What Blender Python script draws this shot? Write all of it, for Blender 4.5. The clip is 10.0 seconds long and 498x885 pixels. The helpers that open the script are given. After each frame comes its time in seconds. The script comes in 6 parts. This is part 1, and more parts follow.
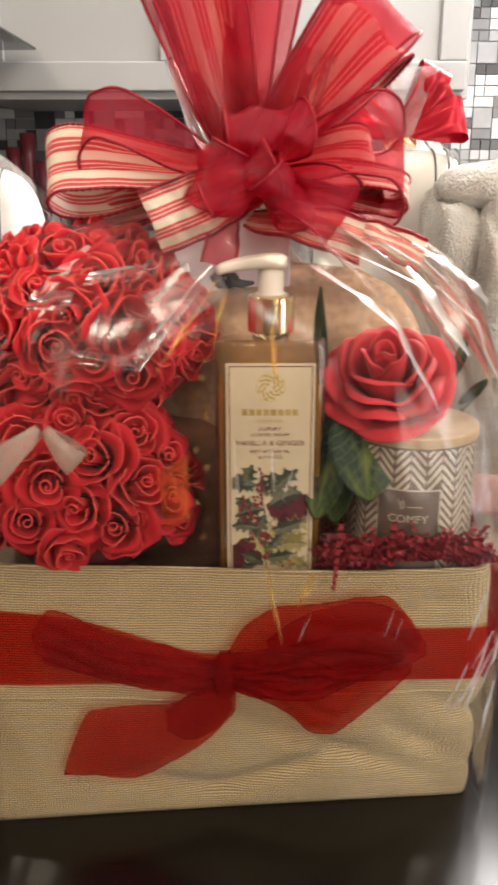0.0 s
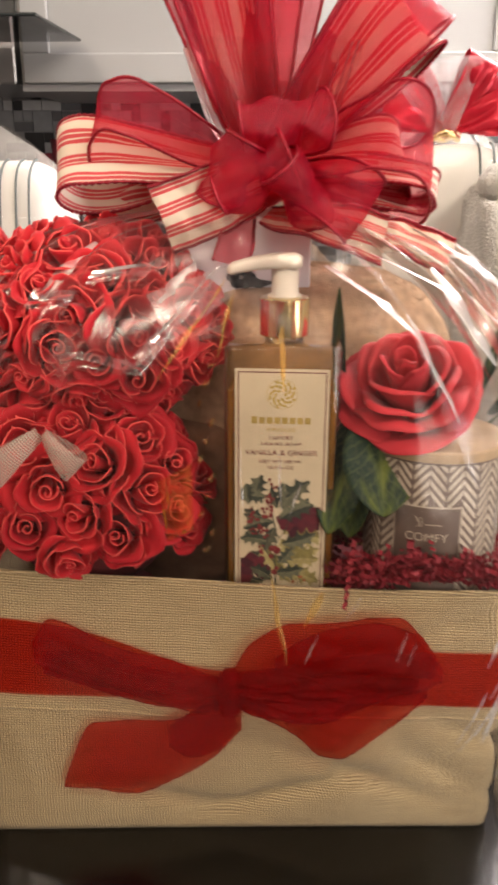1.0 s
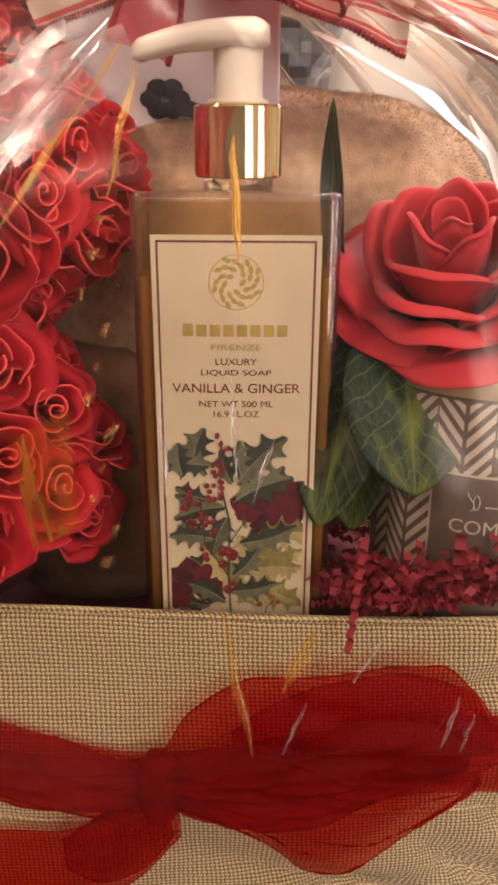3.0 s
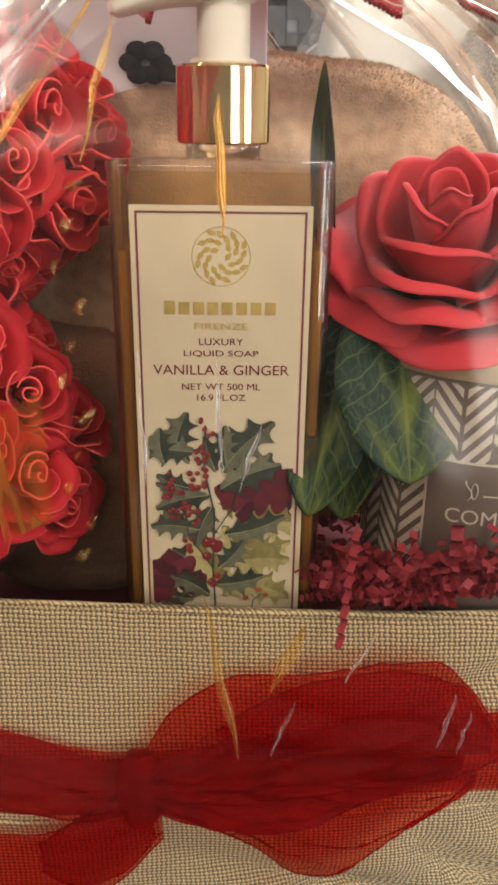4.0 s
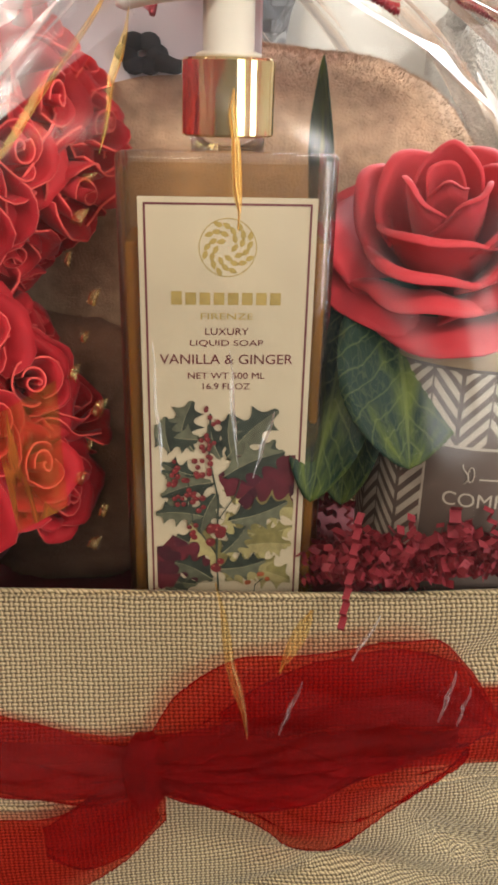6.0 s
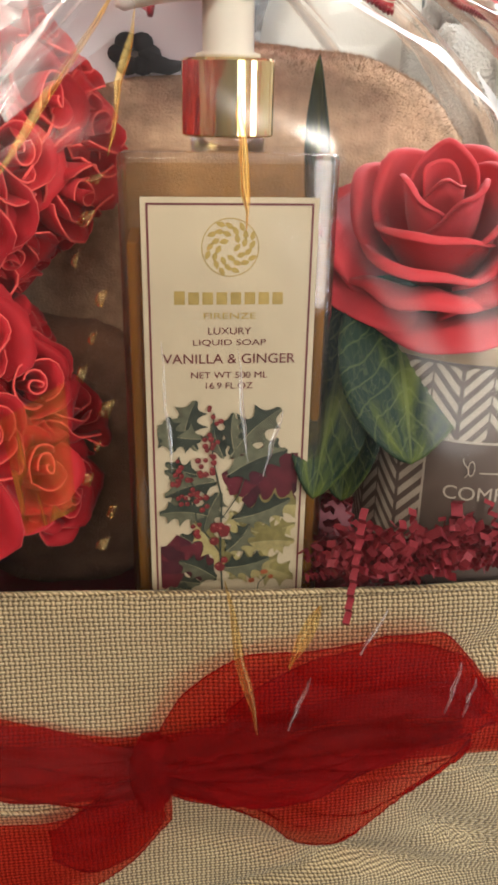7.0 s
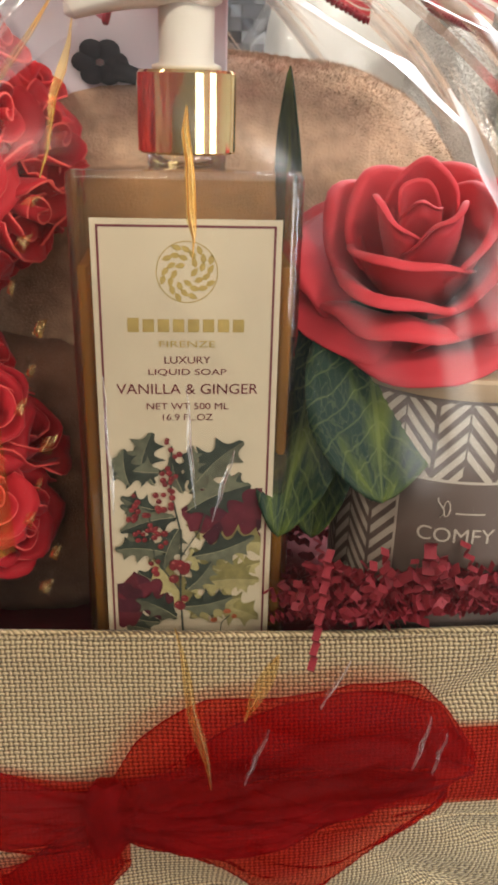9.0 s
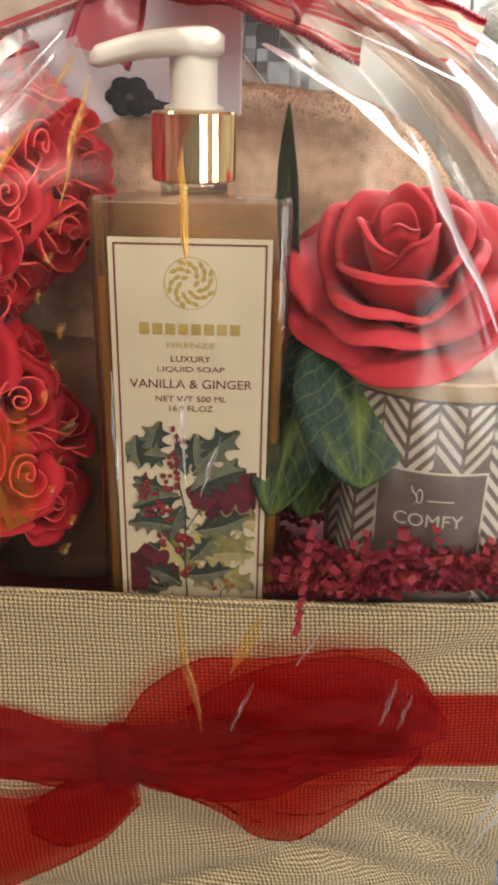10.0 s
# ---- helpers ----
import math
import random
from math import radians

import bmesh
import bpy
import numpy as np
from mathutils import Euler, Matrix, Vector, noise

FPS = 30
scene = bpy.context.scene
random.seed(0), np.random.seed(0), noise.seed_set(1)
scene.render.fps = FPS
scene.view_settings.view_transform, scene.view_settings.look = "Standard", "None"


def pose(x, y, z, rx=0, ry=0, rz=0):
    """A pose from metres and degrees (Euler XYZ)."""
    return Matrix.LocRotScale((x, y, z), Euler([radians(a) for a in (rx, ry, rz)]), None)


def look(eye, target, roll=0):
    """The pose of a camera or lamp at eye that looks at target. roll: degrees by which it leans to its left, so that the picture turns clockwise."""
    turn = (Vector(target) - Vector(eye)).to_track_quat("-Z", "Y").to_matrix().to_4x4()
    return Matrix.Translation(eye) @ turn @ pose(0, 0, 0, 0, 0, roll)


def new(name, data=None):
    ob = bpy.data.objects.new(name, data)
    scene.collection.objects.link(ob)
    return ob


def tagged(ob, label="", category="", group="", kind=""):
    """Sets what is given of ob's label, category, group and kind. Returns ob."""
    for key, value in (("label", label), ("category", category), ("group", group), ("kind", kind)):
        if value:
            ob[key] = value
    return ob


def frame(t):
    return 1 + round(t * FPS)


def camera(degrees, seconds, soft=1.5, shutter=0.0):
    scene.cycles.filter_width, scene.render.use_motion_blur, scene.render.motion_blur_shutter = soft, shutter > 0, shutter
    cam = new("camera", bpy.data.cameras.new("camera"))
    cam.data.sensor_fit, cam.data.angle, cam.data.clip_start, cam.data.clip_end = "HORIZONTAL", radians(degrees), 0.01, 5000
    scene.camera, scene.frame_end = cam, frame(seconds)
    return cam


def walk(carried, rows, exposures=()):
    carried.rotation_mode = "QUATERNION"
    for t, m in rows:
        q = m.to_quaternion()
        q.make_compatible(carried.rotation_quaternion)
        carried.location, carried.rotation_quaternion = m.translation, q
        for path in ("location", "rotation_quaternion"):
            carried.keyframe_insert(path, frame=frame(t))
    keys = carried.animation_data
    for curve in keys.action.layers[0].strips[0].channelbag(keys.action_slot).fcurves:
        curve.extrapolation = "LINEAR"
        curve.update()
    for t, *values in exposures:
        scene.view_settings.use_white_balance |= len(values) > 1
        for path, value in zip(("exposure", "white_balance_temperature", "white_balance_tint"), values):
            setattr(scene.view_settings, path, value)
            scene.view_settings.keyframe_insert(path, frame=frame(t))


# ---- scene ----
cam = camera(33.7, 10.0, 3.2, 0.4)
METRES, EYE, TILT, LEAN, TURN = 0.5, 0.468, 0.0, 0.0, 0.0
ROWS = [
    (0.0, 0.0, 0.0, 0.0, -0.02, -17.97, 0.07),
    (0.5, 0.1143, -0.0249, -0.0012, 2.06, -17.97, -0.14),
    (1.0, 0.0495, 0.0592, 0.0014, 3.69, -18.4, -0.23),
    (1.5, -0.0278, 0.171, -0.0166, 3.9, -19.2, -0.03),
    (2.0, 0.0139, 0.2714, -0.07, 2.87, -19.74, 0.05),
    (2.5, 0.0321, 0.4051, -0.135, 1.62, -20.52, -0.03),
    (3.0, 0.0424, 0.4722, -0.161, 0.59, -21.09, -0.28),
    (4.5, 0.039, 0.5049, -0.1742, -0.83, -22.44, -0.87),
    (5.0, 0.0291, 0.5008, -0.1703, -1.52, -22.67, -1.05),
    (5.5, 0.0192, 0.4943, -0.1698, -2.32, -22.8, -1.2),
    (7.0, -0.0148, 0.4925, -0.1691, -5.61, -22.92, -0.97),
    (7.5, -0.0212, 0.4882, -0.1591, -6.54, -22.86, -0.79),
    (8.0, -0.0164, 0.4975, -0.1482, -6.93, -22.87, -0.8),
    (8.5, 0.007, 0.5086, -0.1569, -6.25, -22.95, -1.1),
    (9.0, 0.0268, 0.531, -0.1593, -4.19, -23.04, -1.37),
    (9.5, 0.0315, 0.5103, -0.1517, -1.81, -23.12, -1.47),
    (10.0, 0.0718, 0.4537, -0.1332, 0.41, -23.24, -1.19),
]
walk(cam, [(t, pose(0, 0, EYE, TILT, LEAN, TURN) @ pose(METRES * x, METRES * y, METRES * z, 90 + pitch, roll, yaw)) for t, x, y, z, yaw, pitch, roll in ROWS],
     [(0.0, 0.0, 6400, 12), (1.0, 0.0, 6600, 16), (1.5, 0.0, 6900, 24), (2.5, 0.0, 7300, 32), (3.0, 0.0, 7000, 25), (4.5, 0.17, 5850, 6), (10.0, 0.14, 5750, 6)])

# ---- world and light ----
world = bpy.data.worlds.new("room_air")
world.use_nodes = True
scene.world = world
world.node_tree.nodes["Background"].inputs[0].default_value = (0.9, 0.93, 1.0, 1)
world.node_tree.nodes["Background"].inputs[1].default_value = 0.25


def area_lamp(name, m, sx, sy, watts, colour):
    data = bpy.data.lights.new(name, "AREA")
    data.shape, data.size, data.size_y, data.energy, data.color = "RECTANGLE", sx, sy, watts, colour
    ob = new(name, data)
    ob.matrix_world = m
    return ob


WARM, COOL = (1.0, 0.87, 0.69), (0.86, 0.93, 1.0)
SOFT = (1.0, 0.88, 0.72)
# ceiling lamps out of view; the last is added to brighten the towels
DOWNLIGHTS = ((-0.95, -0.35, 26), (0.95, -0.35, 28), (-0.70, 0.75, 3), (0.30, 0.85, 3))
# unseen panel added to put a sheen on the granite
area_lamp("unseen_panel_light", look((0.75, 1.72, 1.50), (0.75, 1.72, 0)), 1.1, 0.7, 64, (1.0, 0.96, 0.92))
for lx, ly, w in DOWNLIGHTS:
    area_lamp("ceiling_lamp_light", look((lx, ly, 1.50), (lx, ly, 0)), 0.26, 0.26, w, WARM)
# second unseen panel, added as front fill
area_lamp("unseen_panel_light", look((-0.70, -2.0, 1.50), (-0.70, -2.0, 0)), 1.1, 0.7, 25, WARM)
# fill lamps added out of view to brighten the basket's front
area_lamp("added_fill_light", look((1.80, -2.56, 0.55), (1.80, 0.0, 0.55)), 1.3, 1.3, 42, (1.0, 0.92, 0.80))
area_lamp("added_fill_light", look((2.56, -0.85, 0.45), (0.0, -0.85, 0.45)), 0.9, 1.2, 36, COOL)

# ---- materials ----


def material(name, colour, rough=0.6, metal=0.0, var=0.15, scale=60.0, bump=0.1, bump_scale=300.0, sheen=0.0, spec=0.5, sub=0.0, dist=0.001):
    """Principled surface with a coarse tone drift and a fine relief."""
    m = bpy.data.materials.new(name)
    m.use_nodes = True
    nt = m.node_tree
    b = nt.nodes["Principled BSDF"]
    b.inputs["Roughness"].default_value = rough
    b.inputs["Metallic"].default_value = metal
    b.inputs["Specular IOR Level"].default_value = spec
    b.inputs["Sheen Weight"].default_value = sheen
    if sub:
        b.inputs["Subsurface Weight"].default_value = sub
        b.inputs["Subsurface Radius"].default_value = (0.004, 0.001, 0.001)
        b.inputs["Subsurface Scale"].default_value = 1.0
    tc = nt.nodes.new("ShaderNodeTexCoord")
    n1 = nt.nodes.new("ShaderNodeTexNoise")
    n1.inputs["Scale"].default_value = scale
    n1.inputs["Detail"].default_value = 5
    nt.links.new(tc.outputs["Object"], n1.inputs["Vector"])
    info = nt.nodes.new("ShaderNodeObjectInfo")
    add = nt.nodes.new("ShaderNodeMath")
    add.operation = "MULTIPLY_ADD"
    nt.links.new(info.outputs["Random"], add.inputs[0])
    add.inputs[1].default_value = 0.35
    nt.links.new(n1.outputs["Fac"], add.inputs[2])
    ramp = nt.nodes.new("ShaderNodeValToRGB")
    ramp.color_ramp.elements[0].position, ramp.color_ramp.elements[1].position = 0.3, 1.0
    ramp.color_ramp.elements[0].color = (*[c * (1 - var) for c in colour], 1)
    ramp.color_ramp.elements[1].color = (*[min(1, c * (1 + var)) for c in colour], 1)
    nt.links.new(add.outputs[0], ramp.inputs[0])
    nt.links.new(ramp.outputs[0], b.inputs["Base Color"])
    if bump:
        n2 = nt.nodes.new("ShaderNodeTexNoise")
        n2.inputs["Scale"].default_value = bump_scale
        n2.inputs["Detail"].default_value = 4
        nt.links.new(tc.outputs["Object"], n2.inputs["Vector"])
        bp = nt.nodes.new("ShaderNodeBump")
        bp.inputs["Strength"].default_value = bump
        bp.inputs["Distance"].default_value = dist
        nt.links.new(n2.outputs["Fac"], bp.inputs["Height"])
        nt.links.new(bp.outputs[0], b.inputs["Normal"])
    return m


def maths(nt, op, a, b=None, c=None):
    n = nt.nodes.new("ShaderNodeMath")
    n.operation = op
    for i, v in enumerate((a, b, c)):
        if v is None:
            continue
        if isinstance(v, (int, float)):
            n.inputs[i].default_value = v
        else:
            nt.links.new(v, n.inputs[i])
    return n.outputs[0]


def burlap_material():
    """Plain weave of flax threads about 2 mm apart, with painted shade in the gaps between them, laid on UV metres."""
    m = bpy.data.materials.new("burlap")
    m.use_nodes = True
    nt = m.node_tree
    b = nt.nodes["Principled BSDF"]
    b.inputs["Roughness"].default_value = 0.8
    b.inputs["Specular IOR Level"].default_value = 0.25
    b.inputs["Sheen Weight"].default_value = 0.15
    uv = nt.nodes.new("ShaderNodeUVMap")
    wob = nt.nodes.new("ShaderNodeTexNoise")
    wob.inputs["Scale"].default_value = 40
    nt.links.new(uv.outputs[0], wob.inputs["Vector"])
    sep = nt.nodes.new("ShaderNodeSeparateXYZ")
    nt.links.new(uv.outputs[0], sep.inputs[0])
    u = maths(nt, "MULTIPLY_ADD", wob.outputs["Fac"], 0.0022, sep.outputs[0])
    v = maths(nt, "MULTIPLY_ADD", wob.outputs["Fac"], -0.0022, sep.outputs[1])
    k = math.pi / 0.00205
    ku, kv = maths(nt, "MULTIPLY", u, k), maths(nt, "MULTIPLY", v, k * 1.05)
    su = maths(nt, "ABSOLUTE", maths(nt, "SINE", ku))
    sv = maths(nt, "ABSOLUTE", maths(nt, "SINE", kv))
    over = maths(nt, "MULTIPLY", maths(nt, "SINE", ku), maths(nt, "SINE", kv))
    warp = maths(nt, "MULTIPLY", maths(nt, "POWER", su, 1.3), maths(nt, "MULTIPLY_ADD", over, -0.5, 0.5))
    weft = maths(nt, "MULTIPLY", maths(nt, "POWER", sv, 1.3), maths(nt, "MULTIPLY_ADD", over, 0.6, 0.6))
    height = maths(nt, "MAXIMUM", warp, weft)
    fib = nt.nodes.new("ShaderNodeTexNoise")
    fib.inputs["Scale"].default_value = 900
    fib.inputs["Detail"].default_value = 3
    nt.links.new(uv.outputs[0], fib.inputs["Vector"])
    slub = nt.nodes.new("ShaderNodeTexNoise")
    slub.inputs["Scale"].default_value = 1.0
    slub.inputs["Detail"].default_value = 4
    mp = nt.nodes.new("ShaderNodeMapping")
    mp.inputs["Scale"].default_value = (25, 420, 1)
    nt.links.new(uv.outputs[0], mp.inputs[0])
    nt.links.new(mp.outputs[0], slub.inputs["Vector"])
    # thread tops lighter, gaps darker: the weave's shading is put into the colour
    tone = maths(nt, "MULTIPLY_ADD", fib.outputs["Fac"], 0.2, maths(nt, "MULTIPLY_ADD", slub.outputs["Fac"], 0.2, maths(nt, "MULTIPLY", height, 0.72)))
    ramp = nt.nodes.new("ShaderNodeValToRGB")
    e = ramp.color_ramp.elements
    e[0].position, e[0].color = 0.34, (0.105, 0.072, 0.038, 1)
    e[1].position, e[1].color = 0.84, (0.74, 0.59, 0.335, 1)
    mid = e.new(0.56)
    mid.color = (0.45, 0.32, 0.155, 1)
    nt.links.new(tone, ramp.inputs[0])
    nt.links.new(ramp.outputs[0], b.inputs["Base Color"])
    bp = nt.nodes.new("ShaderNodeBump")
    bp.inputs["Strength"].default_value = 1.0
    bp.inputs["Distance"].default_value = 0.0006
    nt.links.new(height, bp.inputs["Height"])
    nt.links.new(bp.outputs[0], b.inputs["Normal"])
    return m


def sheer_material(name, colour, cover, rough=0.35, tint=(0.96, 0.36, 0.34), sheen=0.0, spec=0.15, pitch=0.0007, open_weave=0.12):
    """Organza: a fine open weave, part thread and part air."""
    m = bpy.data.materials.new(name)
    m.use_nodes = True
    nt = m.node_tree
    b = nt.nodes["Principled BSDF"]
    out = nt.nodes["Material Output"]
    b.inputs["Roughness"].default_value = rough
    b.inputs["Sheen Weight"].default_value = sheen
    b.inputs["Specular IOR Level"].default_value = spec
    uv = nt.nodes.new("ShaderNodeUVMap")
    n = nt.nodes.new("ShaderNodeTexNoise")
    n.inputs["Scale"].default_value = 45
    n.inputs["Detail"].default_value = 5
    nt.links.new(uv.outputs[0], n.inputs["Vector"])
    ramp = nt.nodes.new("ShaderNodeValToRGB")
    ramp.color_ramp.elements[0].color = (*[c * 0.75 for c in colour], 1)
    ramp.color_ramp.elements[1].color = (*[min(1, c * 1.25) for c in colour], 1)
    nt.links.new(n.outputs["Fac"], ramp.inputs[0])
    nt.links.new(ramp.outputs[0], b.inputs["Base Color"])
    sep = nt.nodes.new("ShaderNodeSeparateXYZ")
    nt.links.new(uv.outputs[0], sep.inputs[0])
    k = 2 * math.pi / pitch
    wv = maths(nt, "MULTIPLY", maths(nt, "SINE", maths(nt, "MULTIPLY", sep.outputs[0], k)), maths(nt, "SINE", maths(nt, "MULTIPLY", sep.outputs[1], k)))
    bp = nt.nodes.new("ShaderNodeBump")
    bp.inputs["Strength"].default_value = 0.35
    bp.inputs["Distance"].default_value = 0.0003
    nt.links.new(wv, bp.inputs["Height"])
    nt.links.new(bp.outputs[0], b.inputs["Normal"])
    tl = nt.nodes.new("ShaderNodeBsdfTranslucent")
    nt.links.new(ramp.outputs[0], tl.inputs[0])
    m1 = nt.nodes.new("ShaderNodeMixShader")
    m1.inputs[0].default_value = 0.4
    nt.links.new(b.outputs[0], m1.inputs[1])
    nt.links.new(tl.outputs[0], m1.inputs[2])
    tr = nt.nodes.new("ShaderNodeBsdfTransparent")
    tr.inputs[0].default_value = (*tint, 1)
    m2 = nt.nodes.new("ShaderNodeMixShader")
    fac = maths(nt, "MULTIPLY_ADD", n.outputs["Fac"], 0.16, maths(nt, "MULTIPLY_ADD", wv, open_weave, cover - 0.08))
    nt.links.new(fac, m2.inputs[0])
    nt.links.new(tr.outputs[0], m2.inputs[1])
    nt.links.new(m1.outputs[0], m2.inputs[2])
    nt.links.new(m2.outputs[0], out.inputs[0])
    return m


def striped_material():
    """Cream ribbon with lengthwise groups of three red stripes; UV v runs across from 0 to 1."""
    m = bpy.data.materials.new("striped_ribbon")
    m.use_nodes = True
    nt = m.node_tree
    b = nt.nodes["Principled BSDF"]
    b.inputs["Roughness"].default_value = 0.7
    b.inputs["Sheen Weight"].default_value = 0.2
    uv = nt.nodes.new("ShaderNodeUVMap")
    sep = nt.nodes.new("ShaderNodeSeparateXYZ")
    nt.links.new(uv.outputs[0], sep.inputs[0])
    g = maths(nt, "FRACT", maths(nt, "MULTIPLY_ADD", sep.outputs[1], 3.2, 0.12))
    f = maths(nt, "FRACT", maths(nt, "MULTIPLY", g, 5.0))
    line = maths(nt, "MULTIPLY", maths(nt, "GREATER_THAN", f, 0.26), maths(nt, "LESS_THAN", g, 0.62))
    n = nt.nodes.new("ShaderNodeTexNoise")
    n.inputs["Scale"].default_value = 700
    nt.links.new(uv.outputs[0], n.inputs["Vector"])
    mix = nt.nodes.new("ShaderNodeMix")
    mix.data_type = "RGBA"
    nt.links.new(maths(nt, "MULTIPLY", line, maths(nt, "MULTIPLY_ADD", n.outputs["Fac"], 0.3, 0.8)), mix.inputs[0])
    mix.inputs[6].default_value = (0.60, 0.50, 0.38, 1)
    mix.inputs[7].default_value = (0.50, 0.018, 0.03, 1)
    nt.links.new(mix.outputs[2], b.inputs["Base Color"])
    bp = nt.nodes.new("ShaderNodeBump")
    bp.inputs["Strength"].default_value = 0.25
    bp.inputs["Distance"].default_value = 0.0004
    nt.links.new(n.outputs["Fac"], bp.inputs["Height"])
    nt.links.new(bp.outputs[0], b.inputs["Normal"])
    return m


def film_material(name, gain=0.95, tint=(0.985, 0.975, 0.97), rough=0.06, gloss=(1, 0.97, 0.95), relief=0.35, streaks=False):
    """Clear crinkled film: mirror gloss by Fresnel over clear transmission."""
    m = bpy.data.materials.new(name)
    m.use_nodes = True
    nt = m.node_tree
    out = nt.nodes["Material Output"]
    nt.nodes.remove(nt.nodes["Principled BSDF"])
    tr = nt.nodes.new("ShaderNodeBsdfTransparent")
    tr.inputs[0].default_value = (*tint, 1)
    gl = nt.nodes.new("ShaderNodeBsdfGlossy")
    gl.inputs["Roughness"].default_value = rough
    gl.inputs[0].default_value = (*gloss, 1)
    tc = nt.nodes.new("ShaderNodeTexCoord")
    mp = nt.nodes.new("ShaderNodeMapping")
    mp.inputs["Scale"].default_value = (1, 1, 0.45)
    nt.links.new(tc.outputs["Object"], mp.inputs[0])
    n1 = nt.nodes.new("ShaderNodeTexNoise")
    n1.inputs["Scale"].default_value = 14
    n1.inputs["Detail"].default_value = 1
    n1.inputs["Distortion"].default_value = 0.6
    nt.links.new(mp.outputs[0], n1.inputs["Vector"])
    vo = nt.nodes.new("ShaderNodeTexVoronoi")
    vo.inputs["Scale"].default_value = 16
    nt.links.new(mp.outputs[0], vo.inputs["Vector"])
    h = maths(nt, "MULTIPLY_ADD", vo.outputs["Distance"], 0.5, n1.outputs["Fac"])
    if streaks:
        # fine pleats that run down from the gathers, laid on UV (turn, height)
        uv = nt.nodes.new("ShaderNodeUVMap")
        su = nt.nodes.new("ShaderNodeSeparateXYZ")
        nt.links.new(uv.outputs[0], su.inputs[0])
        fade = nt.nodes.new("ShaderNodeMapRange")
        fade.inputs[1].default_value, fade.inputs[2].default_value = 0.34, 0.45
        fade.inputs[3].default_value, fade.inputs[4].default_value = 0.10, 1.0
        nt.links.new(su.outputs[1], fade.inputs[0])
        # relief weakened in front of the bottle to keep glare off its collar
        front_calm = nt.nodes.new("ShaderNodeMapRange")
        front_calm.inputs[1].default_value, front_calm.inputs[2].default_value = 0.14, 0.50
        front_calm.inputs[3].default_value, front_calm.inputs[4].default_value = 0.08, 1.0
        nt.links.new(maths(nt, "ABSOLUTE", maths(nt, "SUBTRACT", su.outputs[0], 4.85)), front_calm.inputs[0])
        gather = maths(nt, "MULTIPLY", fade.outputs[0], front_calm.outputs[0])
        tot = None
        for sc, amt in (((20, 5, 1), 0.8), ((50, 9, 1), 0.04)):
            ms = nt.nodes.new("ShaderNodeMapping")
            ms.inputs["Scale"].default_value = sc
            nt.links.new(uv.outputs[0], ms.inputs[0])
            ns = nt.nodes.new("ShaderNodeTexNoise")
            ns.inputs["Scale"].default_value = 1.0
            ns.inputs["Detail"].default_value = 2
            ns.inputs["Distortion"].default_value = 0.8
            nt.links.new(ms.outputs[0], ns.inputs["Vector"])
            rid = maths(nt, "ABSOLUTE", maths(nt, "SUBTRACT", ns.outputs["Fac"], 0.5))
            tot = maths(nt, "MULTIPLY", rid, amt * 3) if tot is None else maths(nt, "MULTIPLY_ADD", rid, amt * 3, tot)
        h = maths(nt, "MULTIPLY_ADD", tot, gather, maths(nt, "MULTIPLY", h, maths(nt, "MULTIPLY_ADD", front_calm.outputs[0], 0.6, 0.4)))
    bp = nt.nodes.new("ShaderNodeBump")
    bp.inputs["Strength"].default_value = relief
    bp.inputs["Distance"].default_value = 0.006
    nt.links.new(h, bp.inputs["Height"])
    nt.links.new(bp.outputs[0], gl.inputs["Normal"])
    fr = nt.nodes.new("ShaderNodeFresnel")
    fr.inputs[0].default_value = 1.5
    nt.links.new(bp.outputs[0], fr.inputs["Normal"])
    if streaks:
        # near the gathers the film is crumpled finely and spreads part of its gloss wide
        wide = nt.nodes.new("ShaderNodeBsdfGlossy")
        wide.inputs["Roughness"].default_value = 0.46
        wide.inputs[0].default_value = (*gloss, 1)
        nt.links.new(bp.outputs[0], wide.inputs["Normal"])
        both = nt.nodes.new("ShaderNodeMixShader")
        nt.links.new(maths(nt, "MULTIPLY", fade.outputs[0], 0.55), both.inputs[0])
        nt.links.new(gl.outputs[0], both.inputs[1])
        nt.links.new(wide.outputs[0], both.inputs[2])
        gl = both
    mix = nt.nodes.new("ShaderNodeMixShader")
    nt.links.new(maths(nt, "MINIMUM", maths(nt, "MULTIPLY", fr.outputs[0], gain), 0.85), mix.inputs[0])
    nt.links.new(tr.outputs[0], mix.inputs[1])
    nt.links.new(gl.outputs[0], mix.inputs[2])
    nt.links.new(mix.outputs[0], out.inputs[0])
    return m


